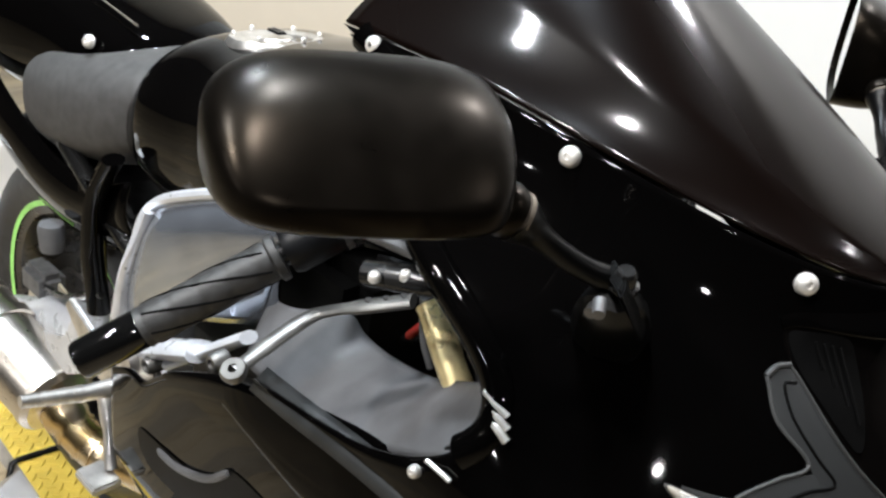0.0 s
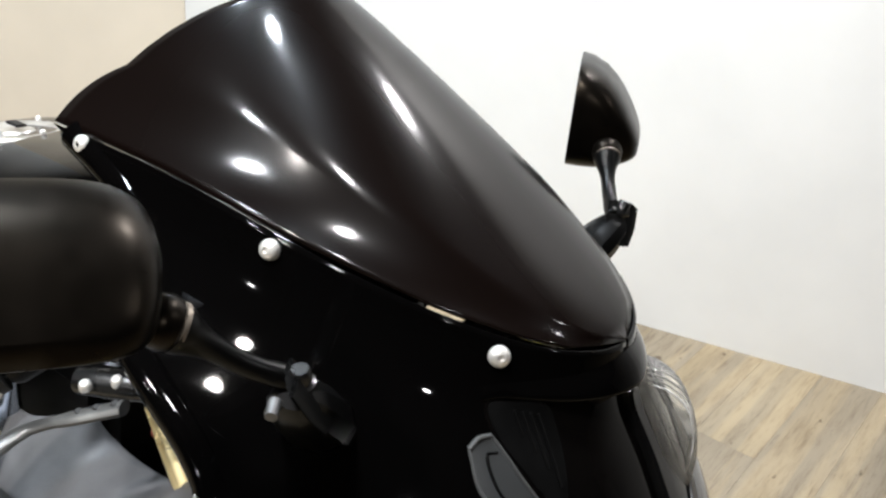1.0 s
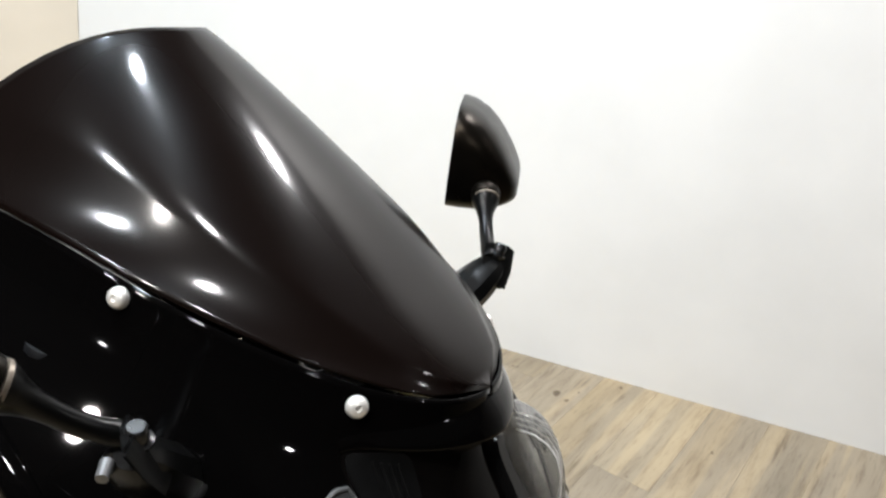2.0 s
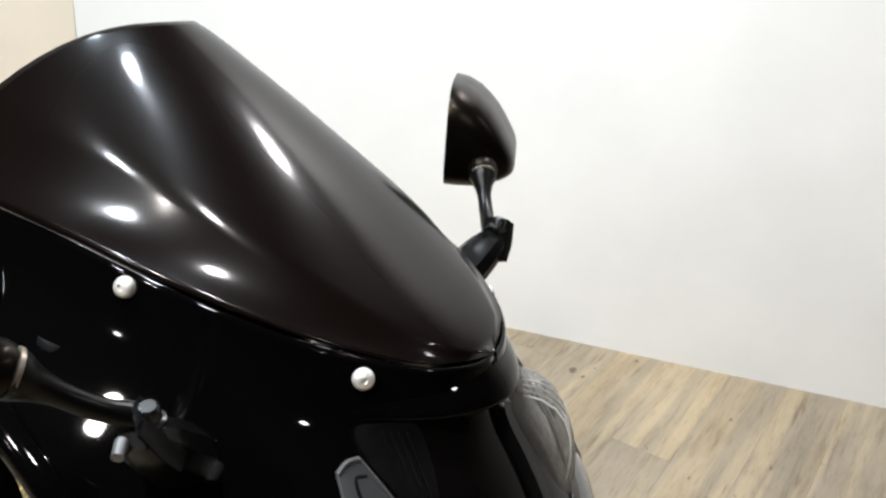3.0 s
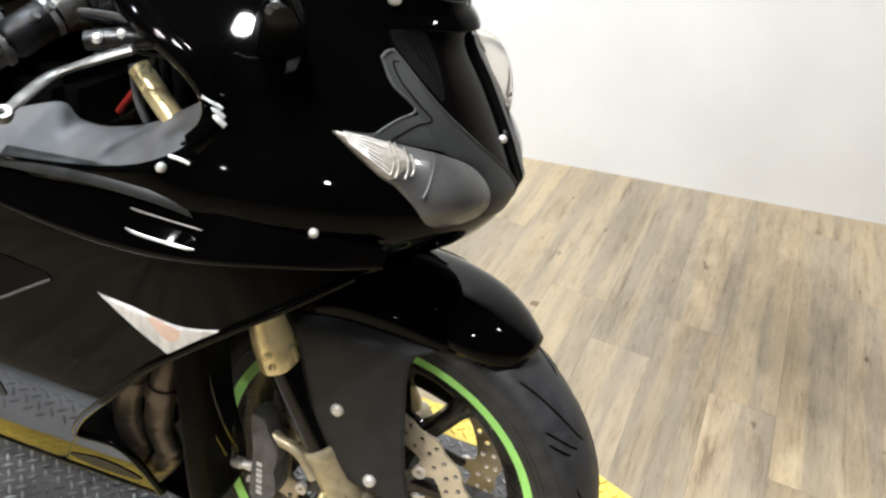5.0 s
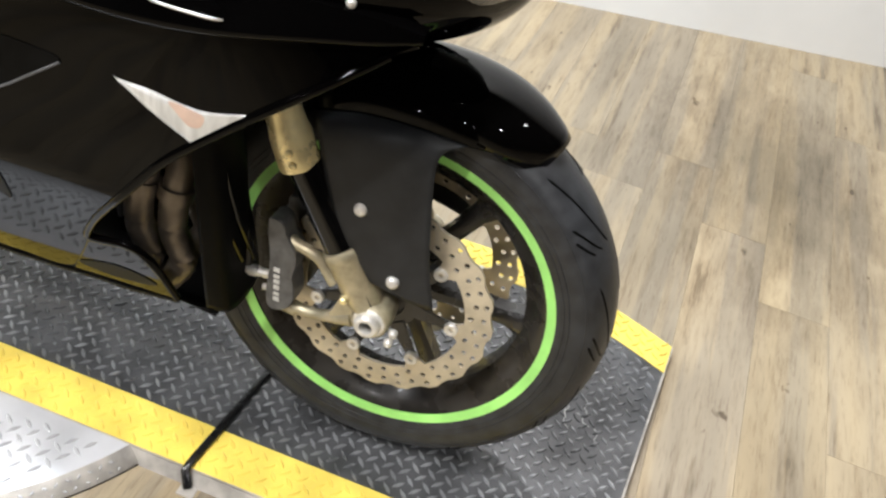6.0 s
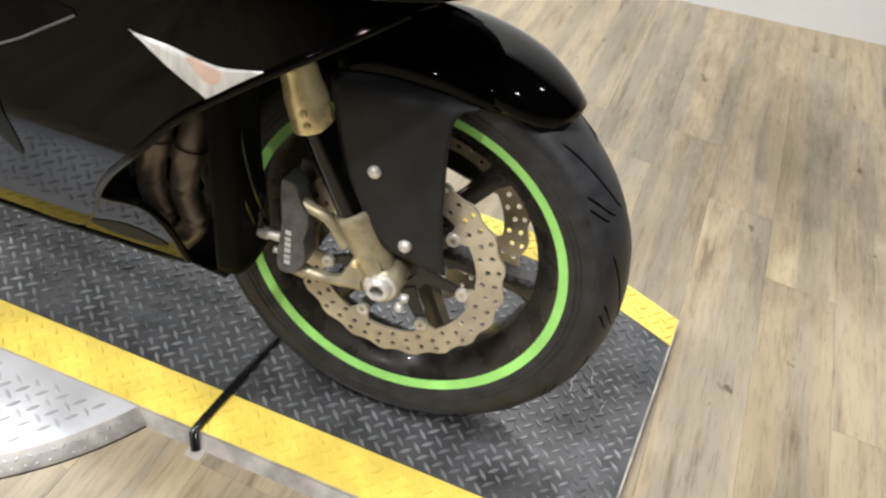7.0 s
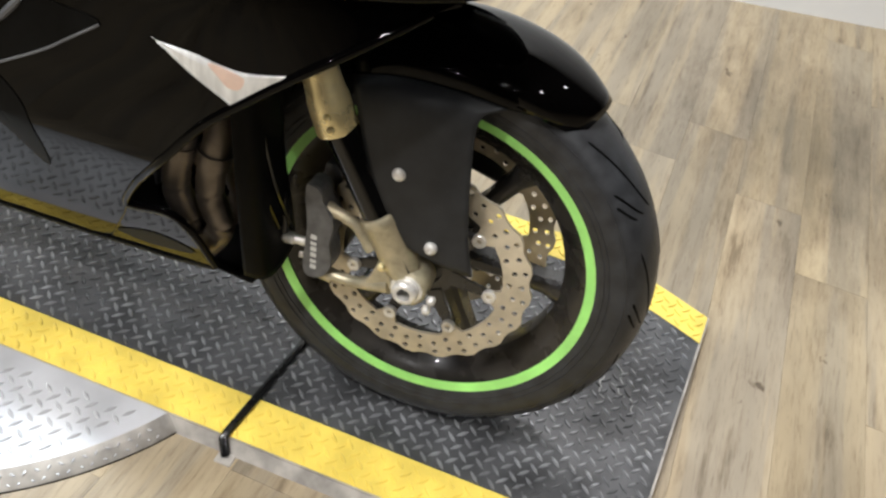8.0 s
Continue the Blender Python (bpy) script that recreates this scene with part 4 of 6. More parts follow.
def mirror(side):
    def p(x, y, z):
        return Vector((x, y * side, z))
    base = part("mirror", tube(spline([p(-0.136, 0.182, 0.902), p(-0.128, 0.198, 0.918), p(-0.119, 0.218, 0.936), p(-0.110, 0.236, 0.955)], 3), [0.026, 0.026, 0.0255, 0.025, 0.024, 0.023, 0.022, 0.020, 0.017, 0.010], 10, flat=0.8), M_DARK, bike, "black rear-view mirror on a short stalk", angle=30)
    part("stalk", tube(spline([p(-0.114, 0.224, 0.958), p(-0.132, 0.249, 0.970), p(-0.148, 0.271, 0.987), p(-0.156, 0.283, 0.997)], 4), [0.0080] * 3 + [0.0072] * 3 + [0.0070, 0.0076, 0.0088, 0.0104, 0.0122, 0.0138, 0.0148], 14), M_DARK, base)
    part("collar", lathe([(0.010, -0.006), (0.0145, -0.005), (0.0160, 0.0), (0.0150, 0.006), (0.0125, 0.009)], p(-0.159, 0.288, 1.001), p(-0.5, 0.75, 0.40), 20), M_HOUSING, base, "ribbed black collar")
    part("collar_ring", lathe([(0.0118, -0.0105), (0.0140, -0.0095), (0.0140, -0.0070), (0.0118, -0.006)], p(-0.159, 0.288, 1.001), p(-0.5, 0.75, 0.40), 20), M_PIPE, base, "thin bronze ring")
    part("hinge_plate", slab([p(-0.120, 0.238, 0.968), p(-0.100, 0.252, 0.966), p(-0.094, 0.240, 0.946), p(-0.092, 0.226, 0.930), p(-0.104, 0.216, 0.934), p(-0.114, 0.222, 0.950)], p(-0.004, -0.010, 0.006), 0.002), M_DARK, base, "black hinge plate")
    part("pivot_bolt", lathe([(0, 0.010), (0.0050, 0.010), (0.0066, 0.008), (0.0066, 0.0), (0.009, -0.001), (0.009, -0.003), (0.005, -0.008)], p(-0.110, 0.232, 0.964), (0.1, side * 0.3, 1), 14), M_SATIN, base, "black pivot bolt")
    part("hinge_screw", tube([p(-0.112, 0.250, 0.957), p(-0.106, 0.259, 0.954)], [0.0042, 0.0036], 12), M_CALIPER, base, "silver hinge screw")
    part("hinge_screw", tube([p(-0.120, 0.240, 0.946), p(-0.118, 0.247, 0.945)], [0.0040, 0.0036], 12), M_CALIPER, base)
    c = p(-0.205, 0.352, 1.029)
    u = (p(-0.46, 0.86, 0.02) if side < 0 else p(-0.385, 0.90, 0.04)).normalized()
    nrm = p(0.87, 0.48, 0.04)
    nrm = (nrm - u * nrm.dot(u)).normalized()
    w = u.cross(nrm)
    w = w if w.z > 0 else -w
    rows = []
    h = 0.0415 if side < 0 else 0.0560
    for d, s in ((-0.026, 0.970), (-0.022, 0.992), (-0.012, 1.0), (0.004, 0.992), (0.016, 0.965), (0.026, 0.93), (0.034, 0.885), (0.040, 0.83), (0.0445, 0.76), (0.0475, 0.66), (0.0492, 0.50), (0.0498, 0.30)):
        f = (d + 0.026) / 0.0765
        up, down = 1 - 1.32 * f ** 2.1, 1 - 0.40 * f ** 3
        row = []
        for k in range(48):
            a = 2 * math.pi * k / 48
            ca, sa = math.cos(a), math.sin(a)
            ex = 0.0785 * math.copysign(abs(ca) ** 0.60, ca)
            ez = h * ((up - down) / 2 + (up + down) / 2 * math.copysign(abs(sa) ** 0.60, sa)) * (1.0 - 0.06 * ca)
            row.append(c + u * ex * s + w * ez + nrm * d)
        rows.append(row)
    bm = grid(rows, closed=True)
    bm.faces.new([v for v in bm.verts][-48:])
    part("housing", bm, M_HOUSING, base, "satin black mirror housing", angle=60)
    face = bmesh.new()
    face.faces.new([face.verts.new(q + nrm * 0.004) for q in rows[0]])
    part("glass", face, M_GLASSM, base, "mirror glass")


for side in (-1, 1):
    mirror(side)

# ------------------------------------------------------------ lamps, trims and signals on the bodywork
def on_cowl(outline, out, bulge, side=-1, steps=6, rings=7, curve=True):
    """A domed piece lying on the upper cowl inside a closed outline in the cowl's own coordinates."""
    edge = spline(outline, steps, True) if curve else [np.array(q, float) for q in outline]
    mid = sum(edge) / len(edge)
    rows = []
    for k in range(rings + 1):
        f = 1 - k / rings
        lift = out + bulge * (1 - f ** 2.4)
        rows.append([Vector(cowl(*(mid + (e - mid) * max(f, 0.01)), lift)) for e in edge])
    rows.insert(0, [Vector(cowl(*e, -0.004)) for e in edge])
    for r in rows:
        for q in r:
            q.y *= -side
    return grid(rows, closed=True)


def cowl_strip(a, b, out, side=-1, n=6):
    """A band on the upper cowl between two lines of its coordinates."""
    a, b = spline(a, n), spline(b, n)
    rows = []
    for f, o in ((0, -0.003), (0, out), (0.06, out * 1.5), (0.35, out * 1.6), (0.65, out * 1.6), (0.94, out * 1.5), (1, out), (1, -0.003)):
        row = [Vector(cowl(*(p + (q - p) * f), o)) for p, q in zip(a, b)]
        for q in row:
            q.y *= -side
        rows.append(row)
    return grid(rows)


def headlamp(side):
    far = 0.20 if side > 0 else 0.0
    glass = [(0.548, 0.262), (0.690, 0.232), (0.850 - far * 0.5, 0.225), (0.985 - far, 0.230), (0.990 - far, 0.350), (0.990 - far, 0.480), (0.985 - far, 0.600), (0.970 - far, 0.665), (0.895 - far * 0.5, 0.615), (0.748, 0.538), (0.645, 0.485), (0.582, 0.430), (0.532, 0.345)]
    lamp = part("headlamp", on_cowl(glass, 0.0006, 0.0008, side), M_HEADGL, bike, "dark glossy headlamp lens under the nose", angle=60)
    if side > 0:
        part("lens_dome", on_cowl([(0.660, 0.330), (0.740, 0.310), (0.800, 0.340), (0.815, 0.440), (0.800, 0.540), (0.760, 0.540), (0.700, 0.480), (0.660, 0.400)], 0.001, 0.024, side, rings=10), M_CLEAR, lamp, "clear ribbed lens dome")
        for k in range(4):
            pts = [Vector(cowl(0.715 + 0.026 * k, 0.345 + 0.030 * q, 0.0235 - 0.0022 * (q - 3) ** 2)) for q in range(7)]
            for p in pts:
                p.y *= -1
            part("lens_rib", tube(pts, 0.0007, 6), M_LENSW, lamp)
    part("inner_shade", on_cowl([(0.545, 0.275), (0.600, 0.252), (0.690, 0.244), (0.700, 0.330), (0.672, 0.440), (0.640, 0.462), (0.585, 0.410), (0.540, 0.340)], 0.0022, 0.0004, side), M_RADI, lamp, "dark intake mouth")
    for k in range(4):
        pts = [Vector(cowl(0.60 + 0.02 * k, 0.275 + 0.030 * q, 0.0032)) for q in range(3 + k)]
        for p in pts:
            p.y *= -side
        part("intake_rib", tube(pts, 0.0012, 6), M_RADI, lamp)
    bezel = part("bezel", cowl_strip([(0.465, 0.375), (0.468, 0.440), (0.526, 0.486), (0.560, 0.536), (0.604, 0.566), (0.710, 0.592), (0.768, 0.640), (0.784, 0.715), (0.775, 0.765)], [(0.525, 0.342), (0.582, 0.430), (0.645, 0.485), (0.700, 0.512), (0.748, 0.538), (0.860, 0.595), (0.930, 0.650), (0.984, 0.720), (0.970, 0.790)], 0.0008, side), M_GREYG, lamp, "dark grey headlamp bezel")
    part("bezel_arm", cowl_strip([(0.545, 0.494), (0.462, 0.510), (0.410, 0.531), (0.380, 0.547), (0.290, 0.556)], [(0.600, 0.562), (0.515, 0.558), (0.450, 0.556), (0.420, 0.557), (0.290, 0.560)], 0.0007, side), M_GREYG, lamp, "dark grey headlamp bezel")
    for line, mat, r, lift in (
        ([(0.465, 0.375), (0.468, 0.440), (0.526, 0.486), (0.462, 0.510), (0.410, 0.531), (0.380, 0.547)], M_GREYB, 0.0013, 0.0012),
        ([(0.465, 0.375), (0.495, 0.352), (0.525, 0.342)], M_GREYB, 0.0020, 0.0012),
        ([(0.525, 0.342), (0.582, 0.430), (0.645, 0.485), (0.748, 0.538), (0.895, 0.615), (0.984, 0.705)], M_GREYB, 0.0012, 0.0012),
        ([(0.528, 0.372), (0.500, 0.382), (0.505, 0.430), (0.545, 0.475), (0.580, 0.504), (0.515, 0.518), (0.450, 0.541), (0.424, 0.553)], M_RADI, 0.0012, 0.0010),
    ):
        pts = [Vector(cowl(*q, lift)) for q in spline(line, 6)]
        for p in pts:
            p.y *= -side
        part("bezel_rim", tube(pts, r, 8), mat, bezel, "raised bezel rim")
    lens = part("position_lamp", on_cowl([(0.262, 0.562), (0.318, 0.560), (0.395, 0.558), (0.480, 0.560), (0.598, 0.570), (0.710, 0.595), (0.768, 0.645), (0.782, 0.703), (0.763, 0.748), (0.690, 0.768), (0.625, 0.776), (0.560, 0.765), (0.518, 0.735), (0.470, 0.693), (0.425, 0.658), (0.392, 0.645), (0.340, 0.612), (0.288, 0.580)], 0.0012, 0.007, side, 3), M_LAMPGREY, bike, "grey oval side lamp with a clear ribbed lens", angle=60)
    part("bulb_housing", on_cowl([(0.268, 0.563), (0.318, 0.562), (0.395, 0.561), (0.448, 0.570), (0.478, 0.592), (0.466, 0.626), (0.430, 0.646), (0.392, 0.641), (0.340, 0.609), (0.292, 0.580)], 0.0030, 0.0085, side, 4), M_LAMPWHITE, lens, "clear bulb housing")
    for k in range(7):
        f = k / 6
        a0, a1 = np.array((0.285 + 0.012 * f, 0.564 + 0.018 * f)), np.array((0.405 - 0.004 * f, 0.566 + 0.070 * f))
        pts = [Vector(cowl(*(a0 + (a1 - a0) * m / 5), 0.0052 + 0.0060 * math.sin(math.pi * (0.12 + 0.7 * m / 5)))) for m in range(6)]
        for p in pts:
            p.y *= -side
        part("lens_rib", tube(pts, 0.0010, 6), M_LENSW, lens, "clear lens rib")
    for q in ((0.400, 0.562, 0.640), (0.414, 0.563, 0.645), (0.440, 0.570, 0.642), (0.458, 0.580, 0.632)):
        pts = [Vector(cowl(q[0] + 0.010 * math.sin(k * 0.6), q[1] + (q[2] - q[1]) * k / 5, 0.0108)) for k in range(6)]
        for p in pts:
            p.y *= -side
        part("lens_rib", tube(pts, 0.0010, 6), M_LAMPWHITE, lens)
    pts = [Vector(cowl(0.542 - 0.040 * k / 6, 0.575 + 0.115 * k / 6, 0.0085)) for k in range(7)]
    for p in pts:
        p.y *= -side
    part("lens_rib", tube(pts, 0.0013, 6), M_GREYB, lens)
    # beak that overhangs the lamps
    LIP = [(0.50, 0.285), (0.535, 0.262), (0.58, 0.241), (0.69, 0.226), (0.85, 0.212), (1.0, 0.203)]
    rows = []
    for k in range(27):
        t = 0.535 + 0.465 * k / 26
        v = float(ease(LIP, t)[1])
        g = min(1.0, (t - 0.53) / 0.45)
        o = 0.0014 + 0.0115 * g ** 1.2
        rows.append([Vector(cowl(t, v - d, o * f)) for d, f in ((0.13 * g + 0.02, 0.02), (0.085 * g + 0.015, 0.42), (0.045 * g + 0.010, 0.74), (0.018, 0.93), (0.006, 1.0), (-0.002, 0.97), (-0.006, 0.80))] + [Vector(cowl(t, v + 0.012, -0.002))])
        for p in rows[-1]:
            p.y *= -side
    part("nose_lip", grid(rows), M_GLOSS, bike, "gloss black beak over the headlamps", angle=60)
    for t, v in ((0.023, 0.812), (0.335, 0.822), (0.955, 0.558)):
        a, b = Vector(cowl(t, v, 0.002)), Vector(cowl(t, v, 1.0))
        n = (b - a).normalized()
        part("cowl_screw", screw((a.x, a.y * -side, a.z), (n.x, n.y * -side, n.z), 0.0050, 0.004), M_BOLT, bike, "small silver trim screw")
    for k in range(3):
        a = [Vector(cowl(0.002 + 0.004 * k, 0.580 + 0.020 * k, 0.003)), Vector(cowl(0.018 + 0.004 * k, 0.588 + 0.020 * k, 0.0045)), Vector(cowl(0.034 + 0.004 * k, 0.598 + 0.020 * k, 0.003))]
        for p in a:
            p.y *= -side
        part("vent_slat", tube(spline(a, 3), 0.0030, 8), M_BOLT, bike, "small pale vent slat")
    a = [Vector(cowl(0.004, 0.776, 0.004)), Vector(cowl(0.022, 0.772, 0.005)), Vector(cowl(0.040, 0.772, 0.004))]
    for p in a:
        p.y *= -side
    part("edge_clip", tube(a, 0.0018, 8), M_BOLT, bike, "small pale edge clip")
    edge = [Vector(cowl(0.0, v)) for v in np.linspace(0.02, 0.74, 30)]
    for p in edge:
        p.y *= -side
    part("cowl_edge", tube([p + Vector((0.006, p.y / abs(p.y) * -0.008, 0)) for p in edge], 0.0135, 16), M_GLOSS, bike, "rounded gloss black fairing edge")
    inner = [[(p.x - 0.004 + 0.05 * f, p.y * (1 - 0.10 * f - 0.35 * f * f), p.z - 0.010 * f) for p in edge] for f in (0.0, 0.35, 0.7, 1.0)]
    part("cowl_return", grid(inner), M_MATTE, bike, "inner return of the fairing", solid=0.002)


for side in (-1, 1):
    headlamp(side)


def on_flank(outline, out, bulge, side, steps=6, rings=6):
    edge = spline(outline, steps, True)
    mid = sum(edge) / len(edge)
    rows = [[Vector(flank(*e, -0.004)) for e in edge]]
    for k in range(rings + 1):
        f = max(1 - k / rings, 0.01)
        rows.append([Vector(flank(*(mid + (e - mid) * f), out + bulge * (1 - f ** 2.4))) for e in edge])
    for r in rows:
        for q in r:
            q.y *= -side
    return grid(rows, closed=True)


def fairing_details(side):
    sig = part("turn_signal", on_flank([(-0.281, 0.6055), (-0.279, 0.6060), (-0.240, 0.604), (-0.210, 0.599), (-0.180, 0.598), (-0.128, 0.609), (-0.126, 0.607), (-0.155, 0.588), (-0.1930, 0.5545), (-0.1955, 0.5555), (-0.241, 0.579)], 0.0008, 0.0035, side, 4), M_LENSW, bike, "flush clear turn signal lens", angle=60)
    part("amber_bulb", on_flank([(-0.222, 0.5995), (-0.198, 0.5965), (-0.184, 0.5930), (-0.188, 0.5800), (-0.200, 0.5780), (-0.212, 0.5880)], 0.0042, 0.0006, side, 4), M_AMBER, sig, "amber bulb behind the lens")
    part("lens_edge", tube([Vector((p[0], p[1] * -side, p[2])) for p in (flank(-0.279 + 0.085 * k / 8, 0.605 - 0.050 * (k / 8) ** 1.1, 0.001) for k in range(9))], 0.0013, 6), M_LENSW, sig)
    # shoulder that turns up between the upper fairing and the side fairing
    a = spline([(-0.440, 0.2585, 0.703), (-0.400, 0.2590, 0.717), (-0.330, 0.2610, 0.737), (-0.266, 0.2630, 0.752), (-0.203, 0.2660, 0.752), (-0.141, 0.2660, 0.748), (-0.085, 0.2560, 0.742), (-0.030, 0.2340, 0.734), (0.012, 0.2120, 0.722)], 6)
    b = spline([(-0.440, 0.2620, 0.685), (-0.394, 0.2690, 0.685), (-0.318, 0.2780, 0.684), (-0.249, 0.2840, 0.687), (-0.184, 0.2850, 0.694), (-0.130, 0.2780, 0.702), (-0.080, 0.2620, 0.708), (-0.030, 0.2380, 0.711), (0.012, 0.2130, 0.715)], 6)
    rows = [[(p[0], -side * (p[1] - 0.020), p[2] + 0.002) for p in a]]
    for f in (0.0, 0.2, 0.4, 0.6, 0.8, 0.93, 1.0):
        rows.append([(p[0] + (q[0] - p[0]) * f, -side * (p[1] + (q[1] - p[1]) * (f - 0.06 * max(0, f - 0.8) / 0.2)), p[2] + (q[2] - p[2]) * f) for p, q in zip(a, b)])
    rows.append([(q[0], -side * (q[1] - 0.004), q[2] - 0.004) for q in b])
    rows.append([(q[0], -side * (q[1] - 0.030), q[2] - 0.012) for q in b])
    part("fairing_shoulder", grid(rows), M_GLOSS, bike, "gloss black upturned fairing shoulder", angle=60)
    up = [Vector((-0.2410 + 0.0950 * k / 10, -side * (0.2722 - 0.002 * ((k - 5) / 5) ** 4), 0.7288)) for k in range(11)]
    low = [Vector((-0.2350 + 0.0760 * k / 10, -side * (0.2830 - 0.004 * ((k - 5) / 5) ** 4), 0.7095)) for k in range(11)]
    rows = [[p + Vector((0, side * 0.012, 0.002)) for p in up]] + [[p.lerp(q, f) for p, q in zip(up, low)] for f in (0, 0.25, 0.5, 0.75, 1)] + [[p + Vector((0, side * 0.014, -0.006)) for p in low]]
    slot = part("fairing_slot", grid(rows), M_GLOSS, bike, "gloss black sloping slot panel", angle=60)
    for line in (up, low):
        part("slot_trim", tube(line, [0.0008] + [0.0015] * 9 + [0.0008], 8), M_ALU, slot, "thin pale trim line")
    part("side_vent", on_flank([(-0.345, 0.603), (-0.375, 0.613), (-0.430, 0.612), (-0.465, 0.576), (-0.530, 0.547), (-0.600, 0.548), (-0.590, 0.505), (-0.500, 0.510), (-0.420, 0.553)], 0.0012, 0.0004, side, 5), M_RADI, bike, "black side vent opening")
    part("side_vent", on_flank([(-0.447, 0.382), (-0.445, 0.442), (-0.456, 0.486), (-0.500, 0.520), (-0.540, 0.490), (-0.490, 0.440)], 0.0012, 0.0004, side, 5), M_RADI, bike, "black lower vent opening")
    part("vent_lip", tube([Vector((p[0], p[1] * -side, p[2])) for p in (flank(*q, 0.002) for q in spline([(-0.560, 0.546), (-0.520, 0.550), (-0.468, 0.574), (-0.432, 0.608)], 6))], [0.002] + [0.0045] * 17 + [0.003], 8), M_GREYP, bike, "pale vent lip")
    part("vent_edge", tube([Vector((p[0], p[1] * -side, p[2])) for p in (flank(*q, 0.001) for q in spline([(-0.344, 0.604), (-0.380, 0.579), (-0.420, 0.552), (-0.500, 0.508)], 6))], 0.0016, 8), M_GREYP, bike, "thin pale vent edge")
    ledge = []
    for f in (0.0, 0.5, 1.0):
        ledge.append([(x, -side * (w - 0.004 + 0.018 * f), z - 0.016 * f ** 1.5) for x, w, z in spline([(-0.400, 0.250, 0.742), (-0.340, 0.258, 0.752), (-0.270, 0.262, 0.760), (-0.200, 0.262, 0.760), (-0.150, 0.252, 0.750), (-0.110, 0.236, 0.742), (-0.090, 0.226, 0.738)], 4)])
    part("fairing_ledge", grid(ledge), M_GREYG, bike, "dark grey ledge between the fairings", solid=0.002)
    # front edge of the side fairing, rolled
    rim = [Vector((p[0], p[1] * -side, p[2])) for p in (flank(*q) for q in spline([(-0.252, 0.268), (-0.265, 0.321), (-0.281, 0.351), (-0.301, 0.361), (-0.333, 0.355), (-0.349, 0.354), (-0.350, 0.364), (-0.328, 0.401), (-0.308, 0.427), (-0.268, 0.477), (-0.233, 0.520), (-0.197, 0.5535), (-0.125, 0.613), (-0.020, 0.690)], 6))]
    part("fairing_edge", tube(rim, 0.0055, 10), M_GLOSS, bike, "rolled gloss black fairing edge")
    # radiator side shroud behind the front wheel
    ctrl = [
        [(-0.205, -side * 0.120, 0.560), (-0.208, -side * 0.160, 0.560), (-0.215, -side * 0.185, 0.550), (-0.228, -side * 0.198, 0.540)],
        [(-0.198, -side * 0.100, 0.420), (-0.200, -side * 0.150, 0.420), (-0.206, -side * 0.172, 0.420), (-0.222, -side * 0.184, 0.420)],
        [(-0.195, -side * 0.060, 0.310), (-0.196, -side * 0.120, 0.310), (-0.202, -side * 0.146, 0.308), (-0.222, -side * 0.158, 0.308)],
        [(-0.196, -side * 0.040, 0.246), (-0.192, -side * 0.095, 0.244), (-0.198, -side * 0.130, 0.244), (-0.222, -side * 0.142, 0.250)],
    ]
    part("lower_shroud", grid(net(ctrl, 5, 6)), M_RADI, bike, "black lower shroud behind the wheel", solid=0.003, angle=60)
    for dx, dy in ((0.0, 0.0), (0.012, 0.012)):
        c = spline([(-0.225 + dx, -side * (0.190 - dy), 0.600), (-0.218 + dx, -side * (0.172 - dy), 0.500), (-0.203 + dx, -side * (0.150 - dy), 0.400), (-0.190 + dx, -side * (0.115 - dy), 0.320)], 6)
        part("hose", tube(c, 0.0030, 8), M_STANCH, bike, "thin glossy black hose")
    if side < 0:
        for y, x in ((-0.150, -0.308), (-0.146, -0.264), (-0.066, -0.272), (0.060, -0.262)):
            pipe = spline([(x - 0.010, y + 0.02, 0.520), (x + 0.002, y, 0.460), (x - 0.004, y - 0.004, 0.410), (x - 0.008, y, 0.360), (x + 0.004, y + 0.008, 0.310), (x - 0.030, y + 0.03, 0.250)], 5)
            tubing = part("header_pipe", tube(pipe, 0.0185, 16), M_PIPE, bike, "dull brown exhaust header pipe")
            part("pipe_flange", tube([pipe[8], pipe[10]], 0.0225, 16), M_PIPE, tubing)
        part("knock_plate", slab([(-0.352, -0.152, 0.385), (-0.322, -0.154, 0.402), (-0.318, -0.154, 0.372), (-0.345, -0.152, 0.352)], (0, 0.006, 0), 0.002), M_CALIPER, bike, "grey engine bracket behind the pipes")


for side in (-1, 1):
    fairing_details(side)


